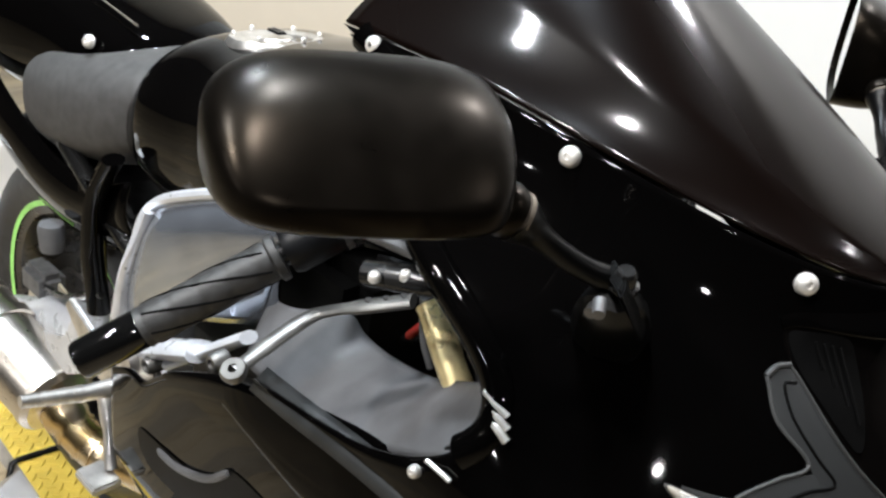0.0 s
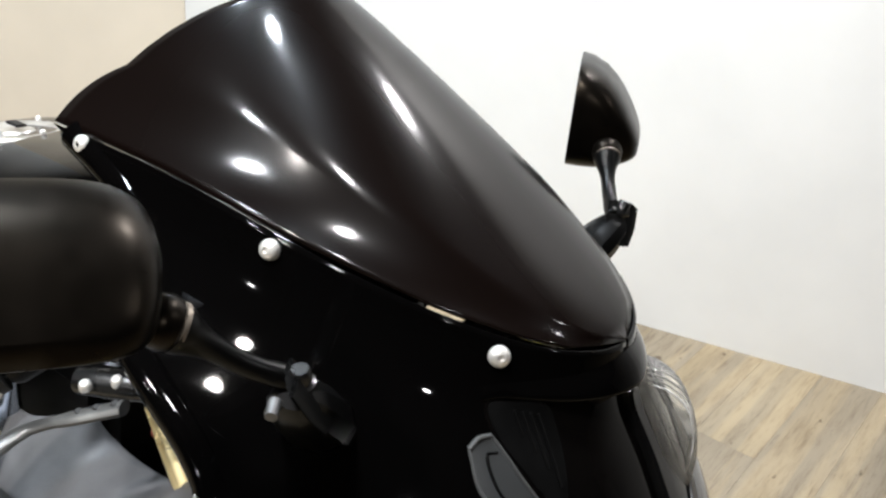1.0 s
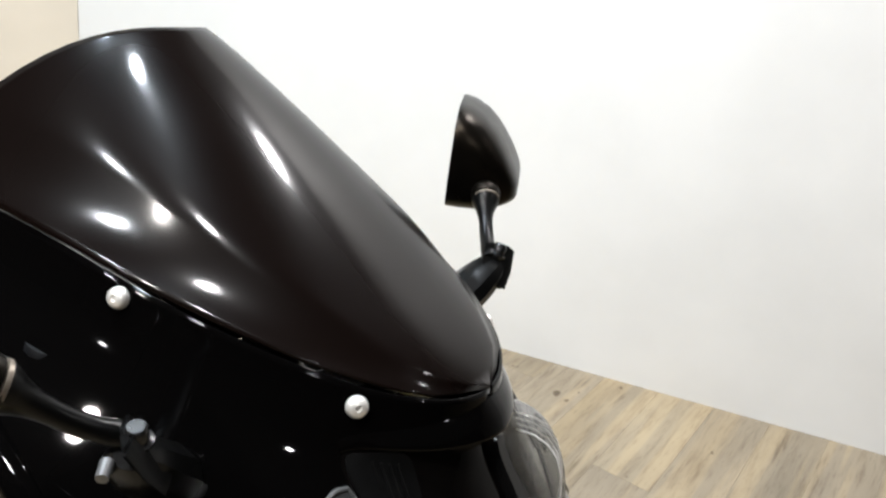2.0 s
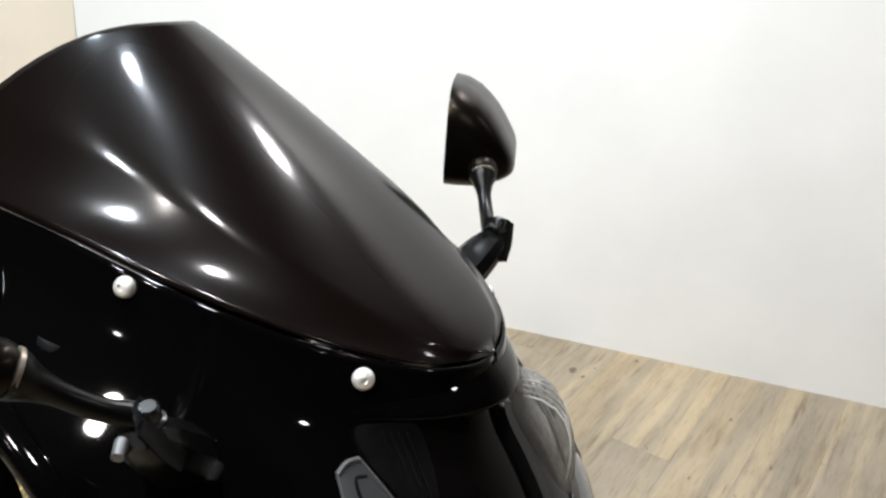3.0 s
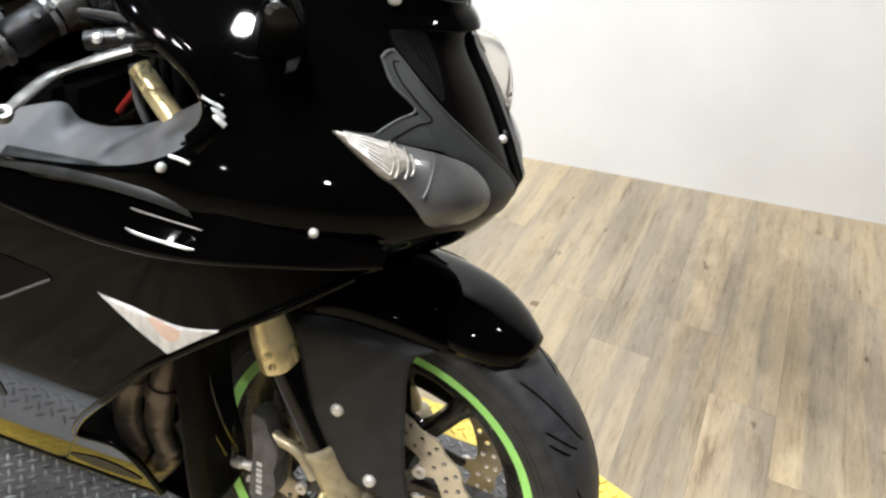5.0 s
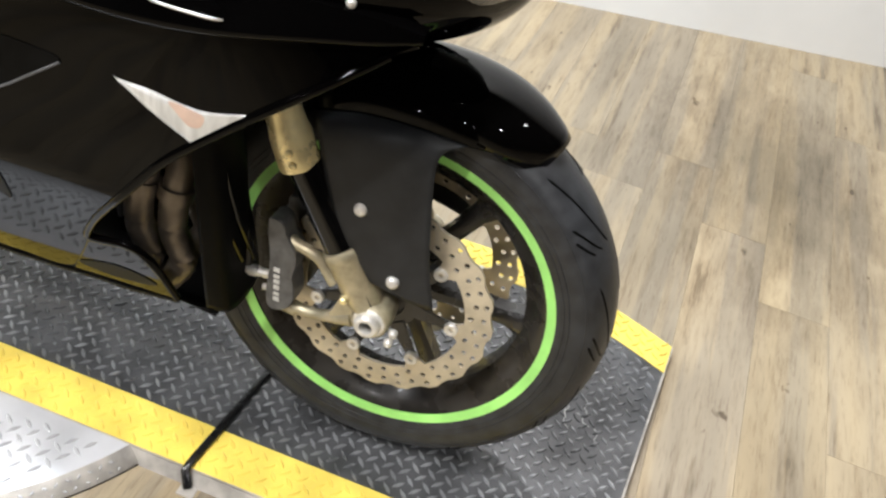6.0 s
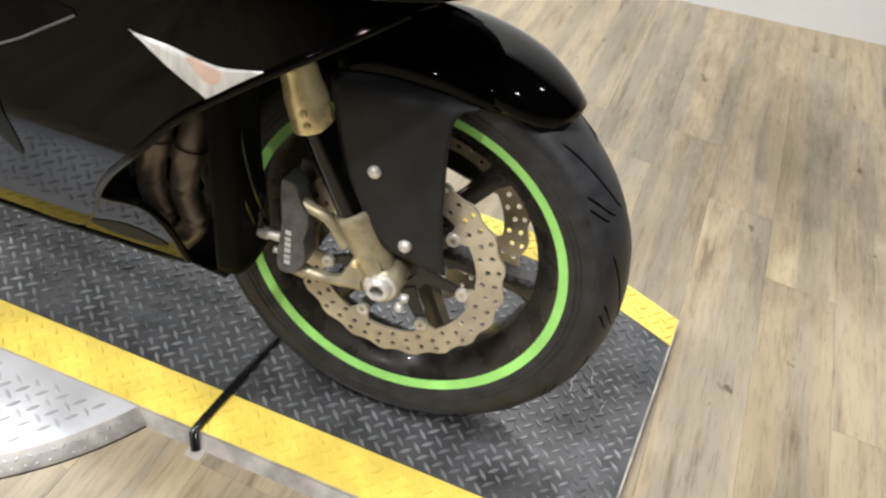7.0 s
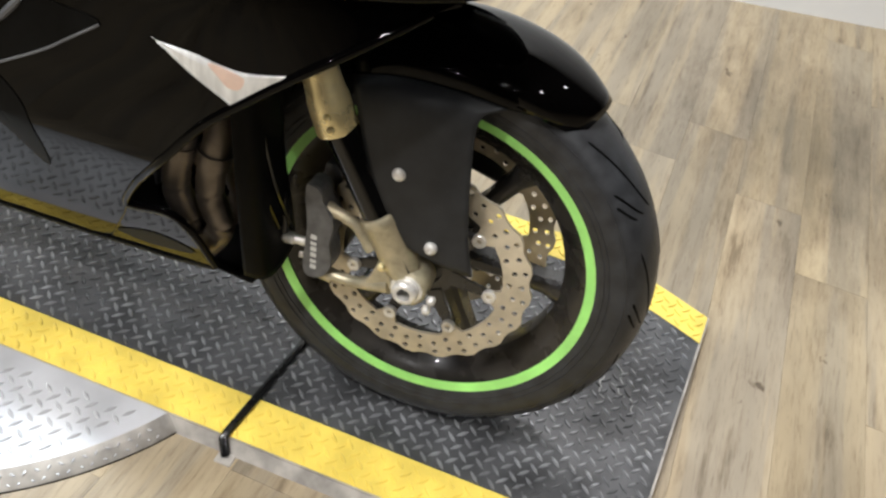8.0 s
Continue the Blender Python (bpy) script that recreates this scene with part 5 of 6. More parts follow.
def radiator():
    bm = block((-0.345, -0.150, 0.33), (-0.315, 0.150, 0.64), 0.004)
    rad = part("radiator", bm, M_RADI, bike, "black radiator core")
    fins = bmesh.new()
    for k in range(24):
        z = 0.35 + k * 0.0115
        block((-0.3145, -0.140, z), (-0.3115, 0.140, z + 0.004), 0, fins)
    tagged(part("fin", fins, M_MATTE, rad, "black cooling fins", smooth=False), kind="stuff")
    eng = part("engine", block((-0.72, -0.13, 0.30), (-0.43, 0.13, 0.66), 0.03), M_MATTE, bike, "black engine block")
    part("engine_cover", lathe([(0, 0.03), (0.06, 0.03), (0.078, 0.02), (0.082, 0.0), (0.082, -0.02)], (-0.60, -0.13, 0.43), (0, -1, 0), 28), M_SATIN, eng, "round black engine cover")
    part("under_tray", grid(net([[(-0.215, -0.130, 0.230), (-0.210, 0, 0.215), (-0.215, 0.130, 0.230)], [(-0.36, -0.110, 0.226), (-0.36, 0, 0.205), (-0.36, 0.110, 0.226)], [(-0.60, -0.10, 0.216), (-0.60, 0, 0.195), (-0.60, 0.10, 0.216)], [(-0.80, -0.09, 0.215), (-0.80, 0, 0.20), (-0.80, 0.09, 0.215)]], 5, 5)), M_RADI, bike, "black under tray", solid=0.003)
    part("airbox", block((-0.76, -0.14, 0.58), (-0.41, 0.14, 0.79), 0.02), M_RADI, bike, "black airbox under the tank")
    # inner dark panel behind the nose and dash
    part("dash", block((-0.30, -0.10, 0.90), (-0.22, 0.10, 0.975), 0.012), M_MATTE, bike, "black instrument panel")
    part("cockpit_liner", grid(net([[(-0.10, -0.13, 0.93), (-0.06, 0, 0.93), (-0.10, 0.13, 0.93)], [(-0.16, -0.19, 0.84), (-0.08, 0, 0.84), (-0.16, 0.19, 0.84)], [(-0.20, -0.22, 0.74), (-0.10, 0, 0.70), (-0.20, 0.22, 0.74)], [(-0.24, -0.21, 0.66), (-0.16, 0, 0.62), (-0.24, 0.21, 0.66)]], 5, 5)), M_MATTE, bike, "matte black inner fairing liner", solid=0.002)


radiator()


def grey_duct(side):
    y = -side
    ctrl = [
        [(-0.500, 0.168 * y, 0.735), (-0.450, 0.178 * y, 0.752), (-0.400, 0.160 * y, 0.768), (-0.385, 0.150 * y, 0.750), (-0.340, 0.160 * y, 0.755), (-0.270, 0.185 * y, 0.785), (-0.215, 0.205 * y, 0.822), (-0.176, 0.222 * y, 0.850)],
        [(-0.495, 0.185 * y, 0.715), (-0.450, 0.196 * y, 0.728), (-0.400, 0.190 * y, 0.735), (-0.370, 0.190 * y, 0.735), (-0.330, 0.200 * y, 0.745), (-0.265, 0.216 * y, 0.775), (-0.210, 0.230 * y, 0.805), (-0.172, 0.238 * y, 0.835)],
        [(-0.490, 0.205 * y, 0.680), (-0.450, 0.216 * y, 0.690), (-0.400, 0.224 * y, 0.704), (-0.365, 0.230 * y, 0.712), (-0.320, 0.238 * y, 0.724), (-0.260, 0.246 * y, 0.750), (-0.210, 0.250 * y, 0.778), (-0.176, 0.250 * y, 0.808)],
    ]
    part("air_duct_panel", grid(net(ctrl, 5, 6)), M_GREYP, bike, "flat dark grey plastic duct panel", solid=0.003, angle=60)


for side in (-1, 1):
    grey_duct(side)

# ------------------------------------------------------------ cockpit
def handlebar(side):
    def p(x, y, z):
        return Vector((x, y * side, z))
    inner, outer = p(-0.405, 0.232, 0.846), p(-0.470, 0.370, 0.758)
    d = (outer - inner).normalized()
    bar = part("handlebar", tube([p(-0.345, 0.125, 0.885), inner, inner + d * 0.02], [0.012, 0.011, 0.011], 14), M_SATIN, bike, "black clip-on handlebar")
    prof = []
    for k in range(61):
        f = k / 60
        r = 0.0168 + (0.0005 if k % 12 < 9 and 4 < k < 58 else 0.0)
        if k < 4 or k > 58:
            r = 0.0205 if k < 4 else 0.0175
        prof.append((r, 0.005 + 0.122 * f))
    part("grip", lathe([(0, 0.004)] + prof + [(0, 0.128)], inner, d, 28), M_GRIP, bar, "ribbed black rubber grip", angle=30)
    e1 = d.cross(Vector((0, 0, 1))).normalized()
    e2 = d.cross(e1)
    for k in range(6):
        turn = [inner + d * (0.016 + 0.104 * m / 24) + (e1 * math.cos(k * math.pi / 3 + 2.2 * m / 24) + e2 * math.sin(k * math.pi / 3 + 2.2 * m / 24)) * 0.0170 for m in range(25)]
        part("grip_groove", tube(turn, 0.0011, 6), M_RADI, bar, "dark spiral groove")
    part("bar_end", lathe([(0, 0.127), (0.0155, 0.127), (0.0165, 0.130), (0.0165, 0.178), (0.0150, 0.182), (0.0, 0.182)], inner, d, 28), M_STANCH, bar, "glossy black bar end weight")
    part("switch_box", tube([inner - d * 0.050, inner - d * 0.044, inner - d * 0.006, inner], [0.017, 0.021, 0.021, 0.018], 12), M_MATTE, bar, "black switch housing")
    ring = inner - d * 0.070
    part("clamp", tube([ring - d * 0.014, ring + d * 0.014], 0.021, 18), M_LEVER, bar, "silver clamp")
    for k in range(2):
        part("switch", tube([inner - d * (0.016 + 0.018 * k) + p(0.012, 0, 0.016), inner - d * (0.016 + 0.018 * k) + p(0.018, 0, 0.024)], 0.005, 10), M_CALIPER, bar, "small switch button")
    # lever
    a = [p(-0.262, 0.232, 0.874), p(-0.290, 0.247, 0.860), p(-0.316, 0.258, 0.846), p(-0.327, 0.271, 0.838), p(-0.327, 0.302, 0.828), p(-0.323, 0.336, 0.819)]
    lev = part("brake_lever" if side < 0 else "clutch_lever", tube(spline(a, 4), [0.0085] * 6 + [0.0070] * 12 + [0.0060] * 2 + [0.0066], 12, flat=0.55), M_LEVER, bar, "bare metal hand lever")
    part("lever_ball", lathe([(0.0035, -0.004), (0.0085, -0.004), (0.0098, 0.0), (0.0085, 0.004), (0.0035, 0.004)], a[-1], (0.2, side * 0.5, 1), 18, closed=True), M_LEVER, lev, "dark lever tip")
    for k in range(3):
        part("lever_hole", lathe([(0, 0.0), (0.0032, 0.0), (0.0036, -0.001)], Vector(a[0]).lerp(Vector(a[1]), 0.2 + 0.4 * k) + Vector((0, 0, 0.0055)), (0, 0, 1), 10), M_HOLE, lev)
    mast = part("master_cylinder", tube([p(-0.252, 0.205, 0.880), p(-0.275, 0.214, 0.878), p(-0.318, 0.226, 0.868)], [0.009, 0.0115, 0.010], 14), M_SATIN, bar, "dark brake master cylinder")
    for q in (p(-0.300, 0.235, 0.875), p(-0.281, 0.223, 0.882)):
        part("cap_screw", screw(q, (0.1, side * 0.3, 1), 0.0048, 0.005), M_BOLT, mast)
    part("reservoir", lathe([(0, 0.038), (0.0215, 0.038), (0.0235, 0.034), (0.0225, 0.028), (0.021, 0.0), (0.0, 0.0)], p(-0.262, 0.160, 0.905), (0.1, 0, 1), 24), M_MATTE, bar, "small black fluid reservoir")
    part("reservoir_bracket", tube(spline([p(-0.275, 0.205, 0.888), p(-0.270, 0.185, 0.898), p(-0.264, 0.165, 0.905)], 4), 0.004, 8), M_ALU, bar, "bent metal bracket")
    for k, (dx, dz) in enumerate(((0, 0), (0.012, -0.012), (-0.014, 0.008))):
        c = spline([p(-0.320 + dx, 0.215, 0.876 + dz), p(-0.270 + dx, 0.170, 0.868 + dz), p(-0.255, 0.120, 0.850 + dz), p(-0.270, 0.060, 0.800 + dz)], 5)
        part("cable", tube(c, 0.0042, 8), M_SATIN, bar, "black control cable")
    for k in range(3):
        q = inner - d * (0.052 + 0.022 * k)
        part("clamp_rib", tube([q, q + d * 0.006], 0.0225 - 0.002 * k, 14), M_CALIPER, bar, "grey switch clamp rib")
        part("clamp_screw", screw(q + p(0.010, 0.004, 0.021), (0.3, side * 0.2, 1), 0.0046, 0.005), M_BOLT, bar)
    part("link_plate", slab([p(-0.262, 0.214, 0.893), p(-0.300, 0.224, 0.896), p(-0.330, 0.226, 0.892), p(-0.332, 0.214, 0.890), p(-0.300, 0.206, 0.893), p(-0.268, 0.202, 0.891)], (0, 0, 0.005), 0.0015), M_CALIPER, bar, "grey clamp plate")
    part("adjuster", lathe([(0, 0.012), (0.004, 0.012), (0.006, 0.009), (0.006, -0.006), (0.004, -0.010), (0, -0.010)], p(-0.258, 0.210, 0.893), p(1, -0.4, 0.2), 12), M_CALIPER, bar, "small dull adjuster")
    part("top_bracket", tube([p(-0.330, 0.05, 0.885), p(-0.335, 0.125, 0.885)], 0.022, 12, flat=0.6), M_CALIPER, bar)


for side in (-1, 1):
    handlebar(side)


def fork_tops():
    top = part("triple_clamp", slab([(-0.37, -0.14, 0.862), (-0.30, -0.13, 0.862), (-0.29, 0, 0.862), (-0.30, 0.13, 0.862), (-0.37, 0.14, 0.862), (-0.385, 0, 0.862)], (0, 0, 0.022), 0.005), M_CALIPER, bike, "dark top triple clamp")
    for side in (-1, 1):
        part("fork_cap", lathe([(0.027, 0.0), (0.029, 0.004), (0.027, 0.012), (0.013, 0.013), (0.012, 0.022), (0.0, 0.022)], (-0.296, side * 0.107, 0.905), AXIS, 24), M_MATTE, top, "dark fork cap")
    for q, mat, name, label in (
        ([(-0.294, -0.174, 0.836), (-0.267, -0.182, 0.815), (-0.238, -0.190, 0.793)], M_GOLD, "damper_bottle", "gold damper tube"),
        ([(-0.345, -0.135, 0.765), (-0.315, -0.150, 0.800), (-0.285, -0.165, 0.830)], M_RED, "red_hose", "short red hose"),
        ([(-0.290, -0.165, 0.775), (-0.300, -0.168, 0.800), (-0.305, -0.170, 0.835)], M_CALIPER, "loom_stay", "grey metal stay"),
        ([(-0.270, -0.170, 0.770), (-0.262, -0.165, 0.800), (-0.280, -0.150, 0.850)], M_SATIN, "wire_loom", "black wire loom"),
        ([(-0.380, -0.100, 0.730), (-0.330, -0.120, 0.770), (-0.300, -0.130, 0.850)], M_SATIN, "wire_loom", "black wire loom"),
    ):
        part(name, tube(spline(q, 5), 0.0125 if mat is M_GOLD else 0.0042 if mat is not M_SATIN else 0.0045, 10), mat, bike, label)


fork_tops()


# ------------------------------------------------------------ tank, seat, tail and rear end
def sections(rows, n=36, power=0.7):
    """A closed body from cross sections: x, half width, bottom z, top z."""
    out = []
    for x, w, z0, z1 in rows:
        c, h = (z0 + z1) / 2, (z1 - z0) / 2
        out.append([(x, w * math.copysign(abs(math.cos(2 * math.pi * k / n)) ** power, math.cos(2 * math.pi * k / n)), c + h * math.copysign(abs(math.sin(2 * math.pi * k / n)) ** power, math.sin(2 * math.pi * k / n))) for k in range(n)])
    return out


def body(rows, smooth=5, power=0.7):
    fine = spline(rows, smooth)
    bm = grid(sections(fine, 40, power), closed=True)
    bm.verts.ensure_lookup_table()
    bm.faces.new(bm.verts[:40])
    bm.faces.new(bm.verts[-40:])
    return bm


def tank():
    t = part("fuel_tank", body([(-0.878, 0.090, 0.752, 0.800), (-0.866, 0.122, 0.735, 0.824), (-0.830, 0.138, 0.712, 0.868), (-0.785, 0.150, 0.700, 0.911), (-0.690, 0.158, 0.700, 0.928), (-0.600, 0.172, 0.720, 0.945), (-0.500, 0.172, 0.780, 0.960), (-0.430, 0.130, 0.820, 0.955), (-0.405, 0.060, 0.850, 0.930)], 6), M_GLOSS, bike, "gloss black fuel tank", angle=60)
    cap = part("fuel_cap", lathe([(0, 0.004), (0.018, 0.004), (0.020, 0.001), (0.036, 0.002), (0.044, 0.005), (0.052, 0.004), (0.056, -0.002), (0.056, -0.02)], (-0.700, -0.030, 0.924), (-0.12, 0, 1), 40), M_ALU, t, "brushed aluminium fuel cap")
    part("cap_flap", block((-0.712, -0.036, 0.9325), (-0.690, -0.024, 0.9355), 0.001), M_MATTE, cap)
    for a in range(6):
        part("cap_bolt", screw((-0.700 + 0.047 * math.cos(a * math.pi / 3), -0.030 + 0.047 * math.sin(a * math.pi / 3), 0.9315 + 0.0056 * math.cos(a * math.pi / 3)), (0, 0, 1), 0.003, 0.003, 10), M_BOLT, cap)
    part("tank_pad", slab([(-0.838, -0.05, 0.80), (-0.838, 0.05, 0.80), (-0.815, 0.055, 0.885), (-0.815, -0.055, 0.885)], (-0.010, 0, 0.002), 0.002), M_PRINT, bike, "pale tank edge protector")


def seat_and_tail():
    part("rider_seat", body([(-1.172, 0.070, 0.698, 0.752), (-1.150, 0.122, 0.672, 0.796), (-1.080, 0.150, 0.664, 0.828), (-0.990, 0.154, 0.674, 0.846), (-0.900, 0.148, 0.700, 0.862), (-0.835, 0.130, 0.728, 0.872), (-0.800, 0.085, 0.755, 0.866)], 6, 0.70), M_SEAT, bike, "dark grey vinyl rider seat", angle=70)
    tail = part("tail_cowl", body([(-0.880, 0.050, 0.760, 0.830), (-0.905, 0.085, 0.740, 0.865), (-0.980, 0.112, 0.720, 0.890), (-1.100, 0.122, 0.720, 0.915), (-1.250, 0.136, 0.700, 0.945), (-1.400, 0.130, 0.720, 0.965), (-1.540, 0.090, 0.790, 0.975), (-1.600, 0.030, 0.850, 0.960)], 6), M_GLOSS, bike, "gloss black tail cowl", angle=60)
    part("tail_bolt", screw((-0.975, -0.112, 0.852), (0.2, -1, 0.3), 0.009, 0.006), M_BOLT, tail)
    part("tail_seam", tube(spline([(-0.93, -0.070, 0.880), (-1.05, -0.082, 0.904), (-1.20, -0.090, 0.926)], 5), 0.0018, 6), M_CHROME, tail, "thin bright seam line")
    part("tail_side", grid(net([[(-0.80, -0.155, 0.735), (-0.92, -0.150, 0.690), (-1.10, -0.150, 0.715), (-1.40, -0.125, 0.820)], [(-0.80, -0.160, 0.690), (-0.92, -0.158, 0.640), (-1.10, -0.160, 0.650), (-1.40, -0.140, 0.740)], [(-0.80, -0.140, 0.640), (-0.92, -0.130, 0.590), (-1.10, -0.135, 0.590), (-1.40, -0.110, 0.660)]], 5, 5)), M_GLOSS, bike, "gloss black tail side panel", solid=0.003, angle=60)
    part("subframe", tube(spline([(-0.74, -0.150, 0.62), (-0.86, -0.145, 0.66), (-0.98, -0.135, 0.70), (-1.15, -0.11, 0.75)], 5), 0.013, 10), M_SATIN, bike, "black subframe rail")
    rail = spline([(-0.815, -0.165, 0.760), (-0.850, -0.168, 0.700), (-0.880, -0.160, 0.600), (-0.900, -0.145, 0.500)], 5)
    part("tail_strut", tube(rail, [0.016] * len(rail), 10, flat=0.6), M_GLOSS, bike, "gloss black strut")


def frame_spar(side):
    y = -side
    ctrl = [
        [(-0.470, 0.165 * y, 0.845), (-0.560, 0.178 * y, 0.822), (-0.650, 0.190 * y, 0.782), (-0.700, 0.186 * y, 0.740), (-0.740, 0.178 * y, 0.680)],
        [(-0.470, 0.180 * y, 0.815), (-0.560, 0.198 * y, 0.792), (-0.640, 0.208 * y, 0.752), (-0.695, 0.206 * y, 0.700), (-0.745, 0.196 * y, 0.630)],
        [(-0.480, 0.178 * y, 0.760), (-0.560, 0.200 * y, 0.735), (-0.630, 0.212 * y, 0.700), (-0.690, 0.210 * y, 0.650), (-0.748, 0.198 * y, 0.590)],
        [(-0.490, 0.165 * y, 0.705), (-0.560, 0.186 * y, 0.680), (-0.620, 0.198 * y, 0.655), (-0.680, 0.198 * y, 0.605), (-0.745, 0.188 * y, 0.545)],
    ]
    part("frame_spar", grid(net(ctrl, 5, 5)), M_SILVERDK, bike, "polished dark silver frame spar", solid=0.006, angle=50)
    part("frame_edge", tube(spline([(-0.470, 0.168 * y, 0.847), (-0.560, 0.181 * y, 0.824), (-0.650, 0.193 * y, 0.784), (-0.702, 0.189 * y, 0.742), (-0.742, 0.181 * y, 0.680)], 5), 0.006, 8), M_SILVER, bike, "bright frame edge")
    part("frame_bar", tube(spline([(-0.680, 0.194 * y, 0.760), (-0.700, 0.206 * y, 0.690), (-0.722, 0.206 * y, 0.610), (-0.735, 0.200 * y, 0.560)], 5), [0.013] * 16, 10, flat=0.6), M_SILVER, bike, "pale silver frame bar")
    part("swing_pivot", lathe([(0, 0.01), (0.012, 0.01), (0.016, 0.004), (0.020, 0.0), (0.020, -0.02)], (-0.700, 0.205 * y, 0.560), (0, y, 0), 20), M_ALU, bike, "silver pivot cap")


def rear_end():
    c = Vector((-1.13, 0, 0.312))
    bm = lathe([(0.205, -0.072), (0.222, -0.078), (0.231, -0.080), (0.232, -0.074), (0.205, -0.060), (0.195, 0), (0.205, 0.060), (0.232, 0.074), (0.231, 0.080), (0.222, 0.078), (0.205, 0.072), (0.188, 0.03), (0.185, 0), (0.188, -0.03)], c, (0, 1, 0), 72, closed=True)
    lathe([(0.015, -0.09), (0.05, -0.09), (0.05, 0.09), (0.015, 0.09)], c, (0, 1, 0), 24, bm, closed=True)
    spokes = []
    for k in range(6):
        a = k * math.pi / 3
        spokes.append(tube([c + Vector((math.cos(a), 0, math.sin(a))) * 0.04, c + Vector((math.cos(a), 0, math.sin(a))) * 0.19], [0.022, 0.018], 8))
    wheel = part("rear_wheel", bm, M_WHEEL, bike, "black cast rear wheel")
    for sp in spokes:
        part("spoke", sp, M_SPOKE, wheel)
    part("tyre", lathe(spline([(0.226, -0.080), (0.250, -0.092), (0.275, -0.090), (0.298, -0.070), (0.313, -0.035), (0.317, 0), (0.313, 0.035), (0.298, 0.070), (0.275, 0.090), (0.250, 0.092), (0.226, 0.080)], 3), c, (0, 1, 0), 96), M_RUBBER, wheel, "wide black rear tyre", angle=60)
    for s in (-1, 1):
        part("rim_stripe", lathe([(0.219, s * 0.0795), (0.228, s * 0.0815), (0.229, s * 0.080)], c, (0, 1, 0), 72), M_GREEN, wheel, "bright green rim tape")
    part("brake_disc", lathe([(0.070, -0.098), (0.110, -0.098), (0.110, -0.102), (0.070, -0.102)], c, (0, 1, 0), 48, closed=True), M_DISC, wheel, "small steel rear disc")
    for s in (-1, 1):
        arm = spline([(-0.76, s * 0.110, 0.440), (-0.90, s * 0.122, 0.440), (-1.05, s * 0.125, 0.400), (-1.23, s * 0.122, 0.320)], 5)
        part("swingarm", tube(arm, [0.036] * 6 + [0.032] * 6 + [0.026] * (len(arm) - 12), 12, flat=1.1), M_SILVER if s < 0 else M_MATTE, bike, "silver swingarm")
    part("axle_nut", hexnut((-1.13, -0.150, 0.312), (0, -1, 0), 0.016, 0.010), M_BOLT, bike, "steel axle nut")
    part("rear_caliper", block((-1.20, -0.128, 0.385), (-1.12, -0.085, 0.435), 0.010), M_CALIPER, bike, "small dark rear caliper")
    part("hugger", grid(net([[(-1.00, -0.09, 0.52), (-1.05, -0.10, 0.60), (-1.16, -0.10, 0.650), (-1.28, -0.09, 0.645)], [(-0.985, 0, 0.53), (-1.04, 0, 0.62), (-1.15, 0, 0.672), (-1.28, 0, 0.662)], [(-1.00, 0.09, 0.52), (-1.05, 0.10, 0.60), (-1.16, 0.10, 0.650), (-1.28, 0.09, 0.645)]], 5, 5)), M_MATTE, bike, "matte black rear hugger", solid=0.003)
    part("hose_loom", tube(spline([(-1.12, -0.12, 0.42), (-1.02, -0.14, 0.46), (-0.95, -0.15, 0.50), (-0.88, -0.15, 0.54)], 5), 0.006, 8), M_SATIN, bike, "black brake hose")
    part("brake_reservoir", lathe([(0, 0.04), (0.016, 0.04), (0.018, 0.034), (0.016, 0), (0, 0)], (-0.99, -0.165, 0.560), (0, 0, 1), 18), M_GREYP, bike, "small grey fluid bottle")
    # exhaust
    can = part("exhaust_silencer", lathe([(0.020, 0.0), (0.048, 0.004), (0.056, 0.012), (0.057, 0.020), (0.055, 0.022), (0.055, 0.215), (0.058, 0.217), (0.058, 0.236), (0.050, 0.250), (0.030, 0.256)], (-0.945, -0.185, 0.330), (-0.90, -0.12, 0.24), 40), M_STEEL, bike, "short brushed steel silencer", angle=30)
    part("silencer_strap", lathe([(0.0565, 0.148), (0.0600, 0.150), (0.0600, 0.170), (0.0565, 0.172)], (-0.945, -0.185, 0.330), (-0.90, -0.12, 0.24), 40), M_STEEL, can, "steel mounting strap")
    part("warning_sticker", slab([(-1.10, -0.262, 0.355), (-1.145, -0.266, 0.365), (-1.145, -0.266, 0.335), (-1.10, -0.262, 0.325)], (0, -0.001, 0)), M_ORANGE, can, "small orange sticker")
    link = spline([(-0.955, -0.184, 0.326), (-0.915, -0.172, 0.292), (-0.870, -0.155, 0.272), (-0.80, -0.135, 0.280), (-0.70, -0.11, 0.290)], 6)
    pipe = part("link_pipe", tube(link, [0.033] * 4 + [0.029] * 8 + [0.027] * (len(link) - 12), 20), M_HEATED, bike, "heat-tinted golden link pipe")
    for k in (5, 8, 11):
        part("weld_bead", tube([link[k], link[k] + (link[k + 1] - link[k]) * 0.35], 0.0315, 20), M_HEATED, pipe)
    # footrest hanger
    hang = part("footrest_hanger", slab([(-0.66, -0.205, 0.600), (-0.70, -0.207, 0.590), (-0.76, -0.208, 0.530), (-0.86, -0.205, 0.560), (-0.875, -0.204, 0.545), (-0.80, -0.206, 0.485), (-0.74, -0.207, 0.475), (-0.68, -0.206, 0.500), (-0.65, -0.205, 0.560)], (0, 0.010, 0), 0.003), M_ALU, bike, "cast aluminium footrest hanger")
    peg = [(-0.700, -0.215, 0.528), (-0.705, -0.262, 0.532), (-0.712, -0.330, 0.545)]
    part("footpeg", tube(peg, [0.012, 0.0095, 0.0065], 12), M_ALU, hang, "knurled aluminium footpeg")
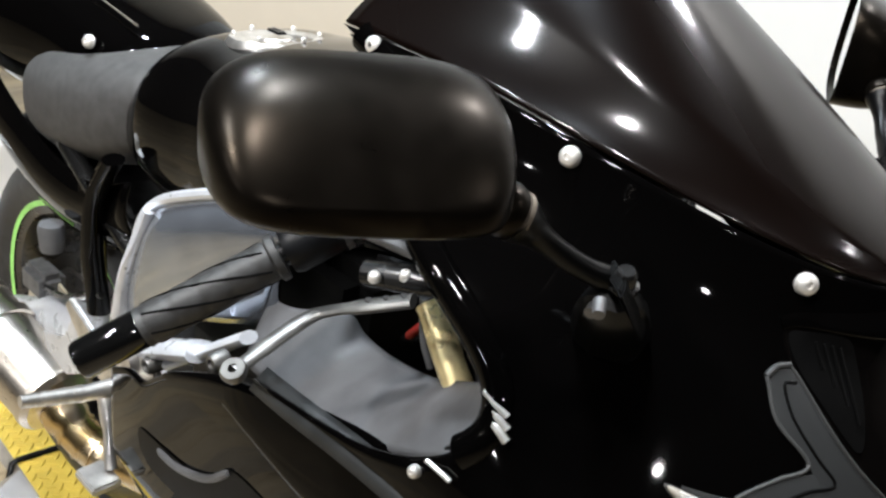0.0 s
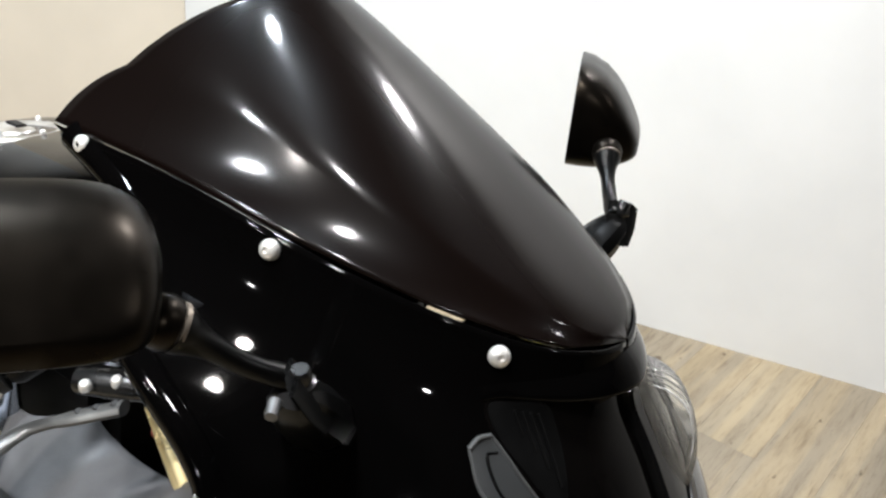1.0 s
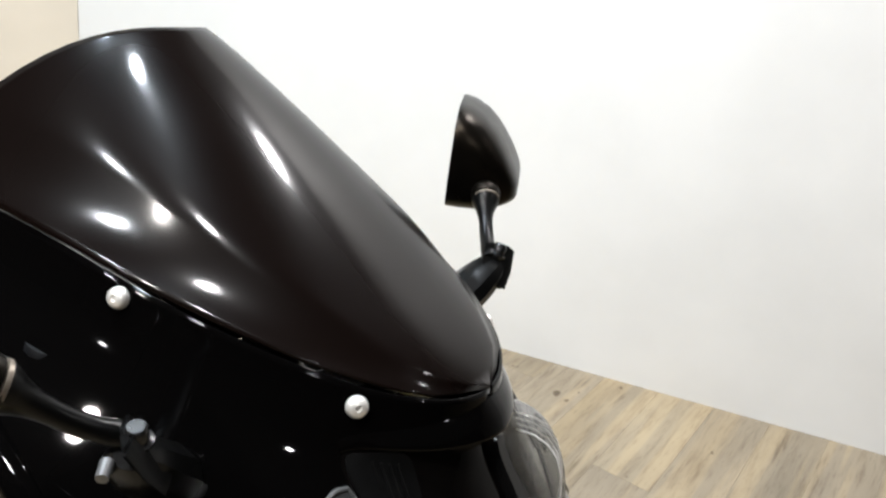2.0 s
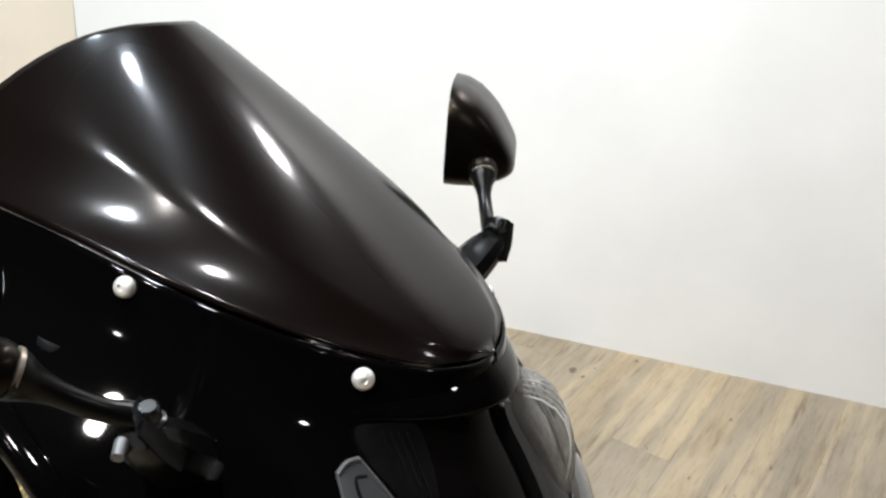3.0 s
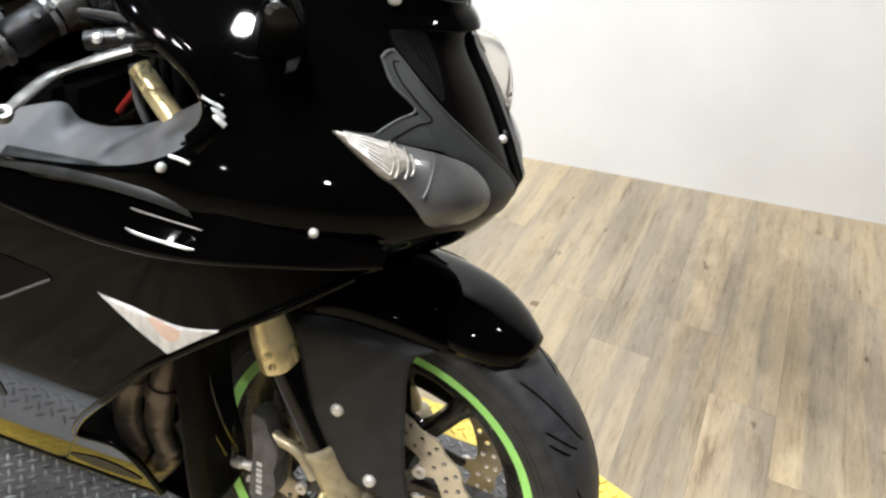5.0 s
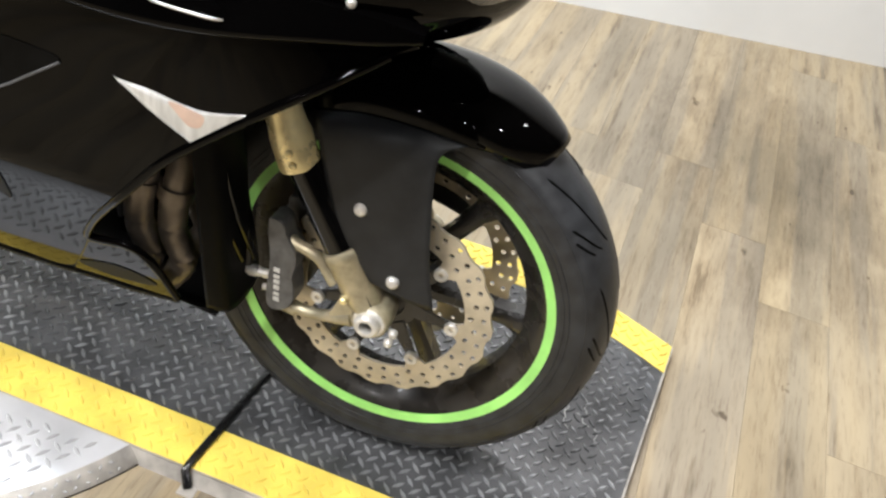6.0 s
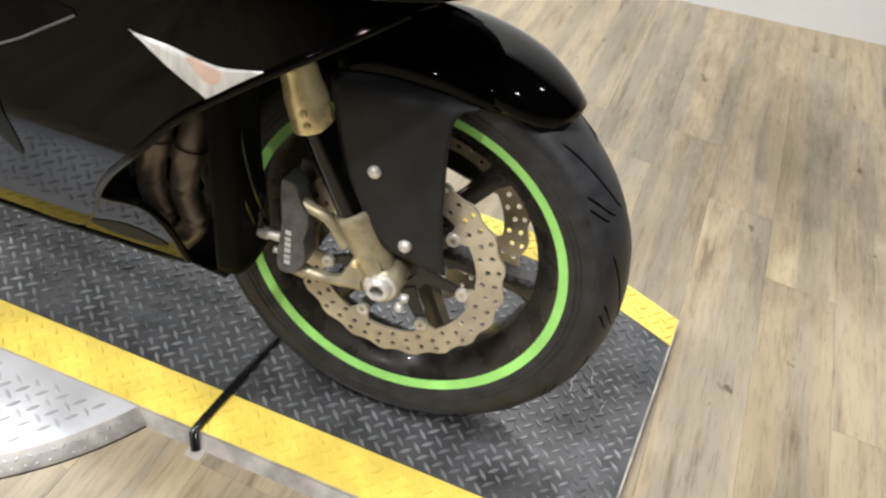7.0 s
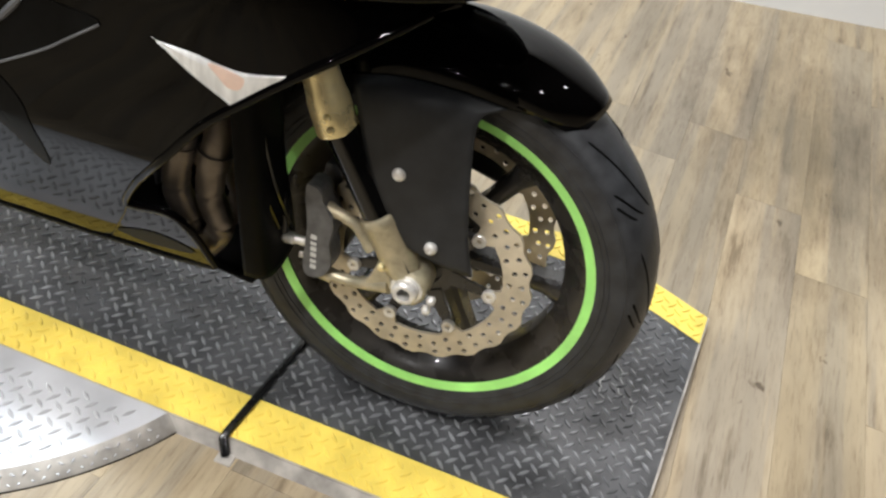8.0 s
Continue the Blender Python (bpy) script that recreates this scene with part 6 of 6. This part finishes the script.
    for k in range(14):
        f = k / 13
        q = Vector(peg[1]).lerp(Vector(peg[2]), f * 0.95)
        part("peg_ridge", tube([q, q + Vector((-0.0005, -0.0028, 0.0004))], 0.0106 - 0.003 * f, 12), M_ALU, hang)
    part("heel_guard", slab([(-0.840, -0.203, 0.560), (-0.800, -0.203, 0.545), (-0.815, -0.203, 0.470), (-0.880, -0.203, 0.430), (-0.940, -0.203, 0.440), (-0.945, -0.203, 0.465), (-0.880, -0.203, 0.490)], (0, 0.003, 0), 0.001), M_SILVER, hang, "thin silver heel guard")
    ped = part("brake_pedal", tube(spline([(-0.735, -0.222, 0.490), (-0.715, -0.228, 0.460), (-0.700, -0.235, 0.435), (-0.688, -0.240, 0.420)], 4), [0.009] * 4 + [0.007] * 9, 10), M_ALU, bike, "bare aluminium brake pedal")
    part("pedal_pad", block((-0.716, -0.272, 0.406), (-0.668, -0.236, 0.418), 0.003), M_ALU, ped, "ribbed pedal tip")
    part("brake_rod", tube([(-0.74, -0.200, 0.500), (-0.72, -0.205, 0.560), (-0.70, -0.205, 0.600)], 0.006, 8), M_BOLT, bike, "steel brake rod")
    stand = part("side_stand", tube(spline([(-0.66, 0.16, 0.300), (-0.68, 0.20, 0.180), (-0.70, 0.245, 0.030)], 5), 0.012, 10), M_SATIN, bike, "black side stand")
    part("stand_foot", block((-0.73, 0.225, 0.0245), (-0.67, 0.275, 0.034), 0.003), M_SATIN, stand)
    for a, b, r in (((-0.62, -0.205, 0.60), (-0.47, -0.215, 0.722), 0.010), ((-0.66, -0.208, 0.600), (-0.55, -0.214, 0.660), 0.017)):
        part("frame_stay", tube([a, b], r, 10, flat=0.7), M_SILVER, bike, "silver engine stay")
    for q in ((-0.63, -0.222, 0.600), (-0.485, -0.238, 0.694)):
        part("engine_bolt", lathe([(0, 0.004), (0.004, 0.004), (0.005, 0.007), (0.008, 0.007), (0.0105, 0.003), (0.0105, -0.01)], q, (0, -1, 0), 18), M_LEVER, bike, "silver engine bolt")
    part("clutch_cover", body([(-0.70, 0.130, 0.38, 0.56), (-0.60, 0.160, 0.36, 0.60), (-0.52, 0.160, 0.37, 0.62), (-0.46, 0.130, 0.42, 0.60)], 4), M_MATTE, bike, "black engine side cover")


tank()
seat_and_tail()
for side in (-1, 1):
    frame_spar(side)
rear_end()


# ------------------------------------------------------------ floor planks
def planks():
    w, gap, h = 0.150, 0.0002, 0.006
    ang = -math.atan(0.085)
    rnd = random.Random(11)
    meshes = {}

    def mesh(length):
        if length not in meshes:
            a, b = w / 2 - gap, length / 2 - gap
            bv = 0.00025
            bm = bmesh.new()
            lo = [bm.verts.new(q) for q in ((-a, -b, 0), (a, -b, 0), (a, b, 0), (-a, b, 0))]
            mid = [bm.verts.new(q) for q in ((-a, -b, h - bv), (a, -b, h - bv), (a, b, h - bv), (-a, b, h - bv))]
            up = [bm.verts.new(q) for q in ((-a + bv, -b + bv, h), (a - bv, -b + bv, h), (a - bv, b - bv, h), (-a + bv, b - bv, h))]
            for r, s in ((lo, mid), (mid, up)):
                for i in range(4):
                    bm.faces.new((r[i], r[(i + 1) % 4], s[(i + 1) % 4], s[i]))
            bm.faces.new(up)
            me = bpy.data.meshes.new("plank")
            bm.to_mesh(me)
            bm.free()
            me.materials.append(M_WOOD)
            meshes[length] = me
        return meshes[length]

    rest = bmesh.new()
    x0, y0 = 0.4585 - 0.085 * 0.3, 0.0
    count = 0
    for i in range(-34, 40):
        y = -7.0 + rnd.uniform(0, 1.2)
        while y < 3.4:
            L = 1.22
            cy = y + L / 2
            u = (i + 0.5) * w
            px, py = x0 + u * math.cos(ang) - cy * math.sin(ang), u * math.sin(ang) + cy * math.cos(ang)
            y += L
            lim = 1.905 + 0.1944 * (px - 0.19) + 0.75
            if py > lim or px < -5.3 or px > 6.4:
                continue
            near = -1.7 < px < 2.4 and -1.8 < py < 2.6
            if near and count < 300:
                ob = new("plank", mesh(L))
                ob.parent = floor
                ob.matrix_local = pose(px, py, FLOOR_Z - h, 0, 0, math.degrees(ang))
                count += 1
            else:
                c, s = math.cos(ang), math.sin(ang)
                q = [(-w / 2 + gap, -L / 2 + gap), (w / 2 - gap, -L / 2 + gap), (w / 2 - gap, L / 2 - gap), (-w / 2 + gap, L / 2 - gap)]
                rest.faces.new([rest.verts.new((px + a * c - b * s, py + a * s + b * c, FLOOR_Z)) for a, b in q])
    ob = to_object("far_planks", rest, M_WOOD, smooth=False)
    ob.parent = floor
    tagged(ob, kind="stuff")


planks()
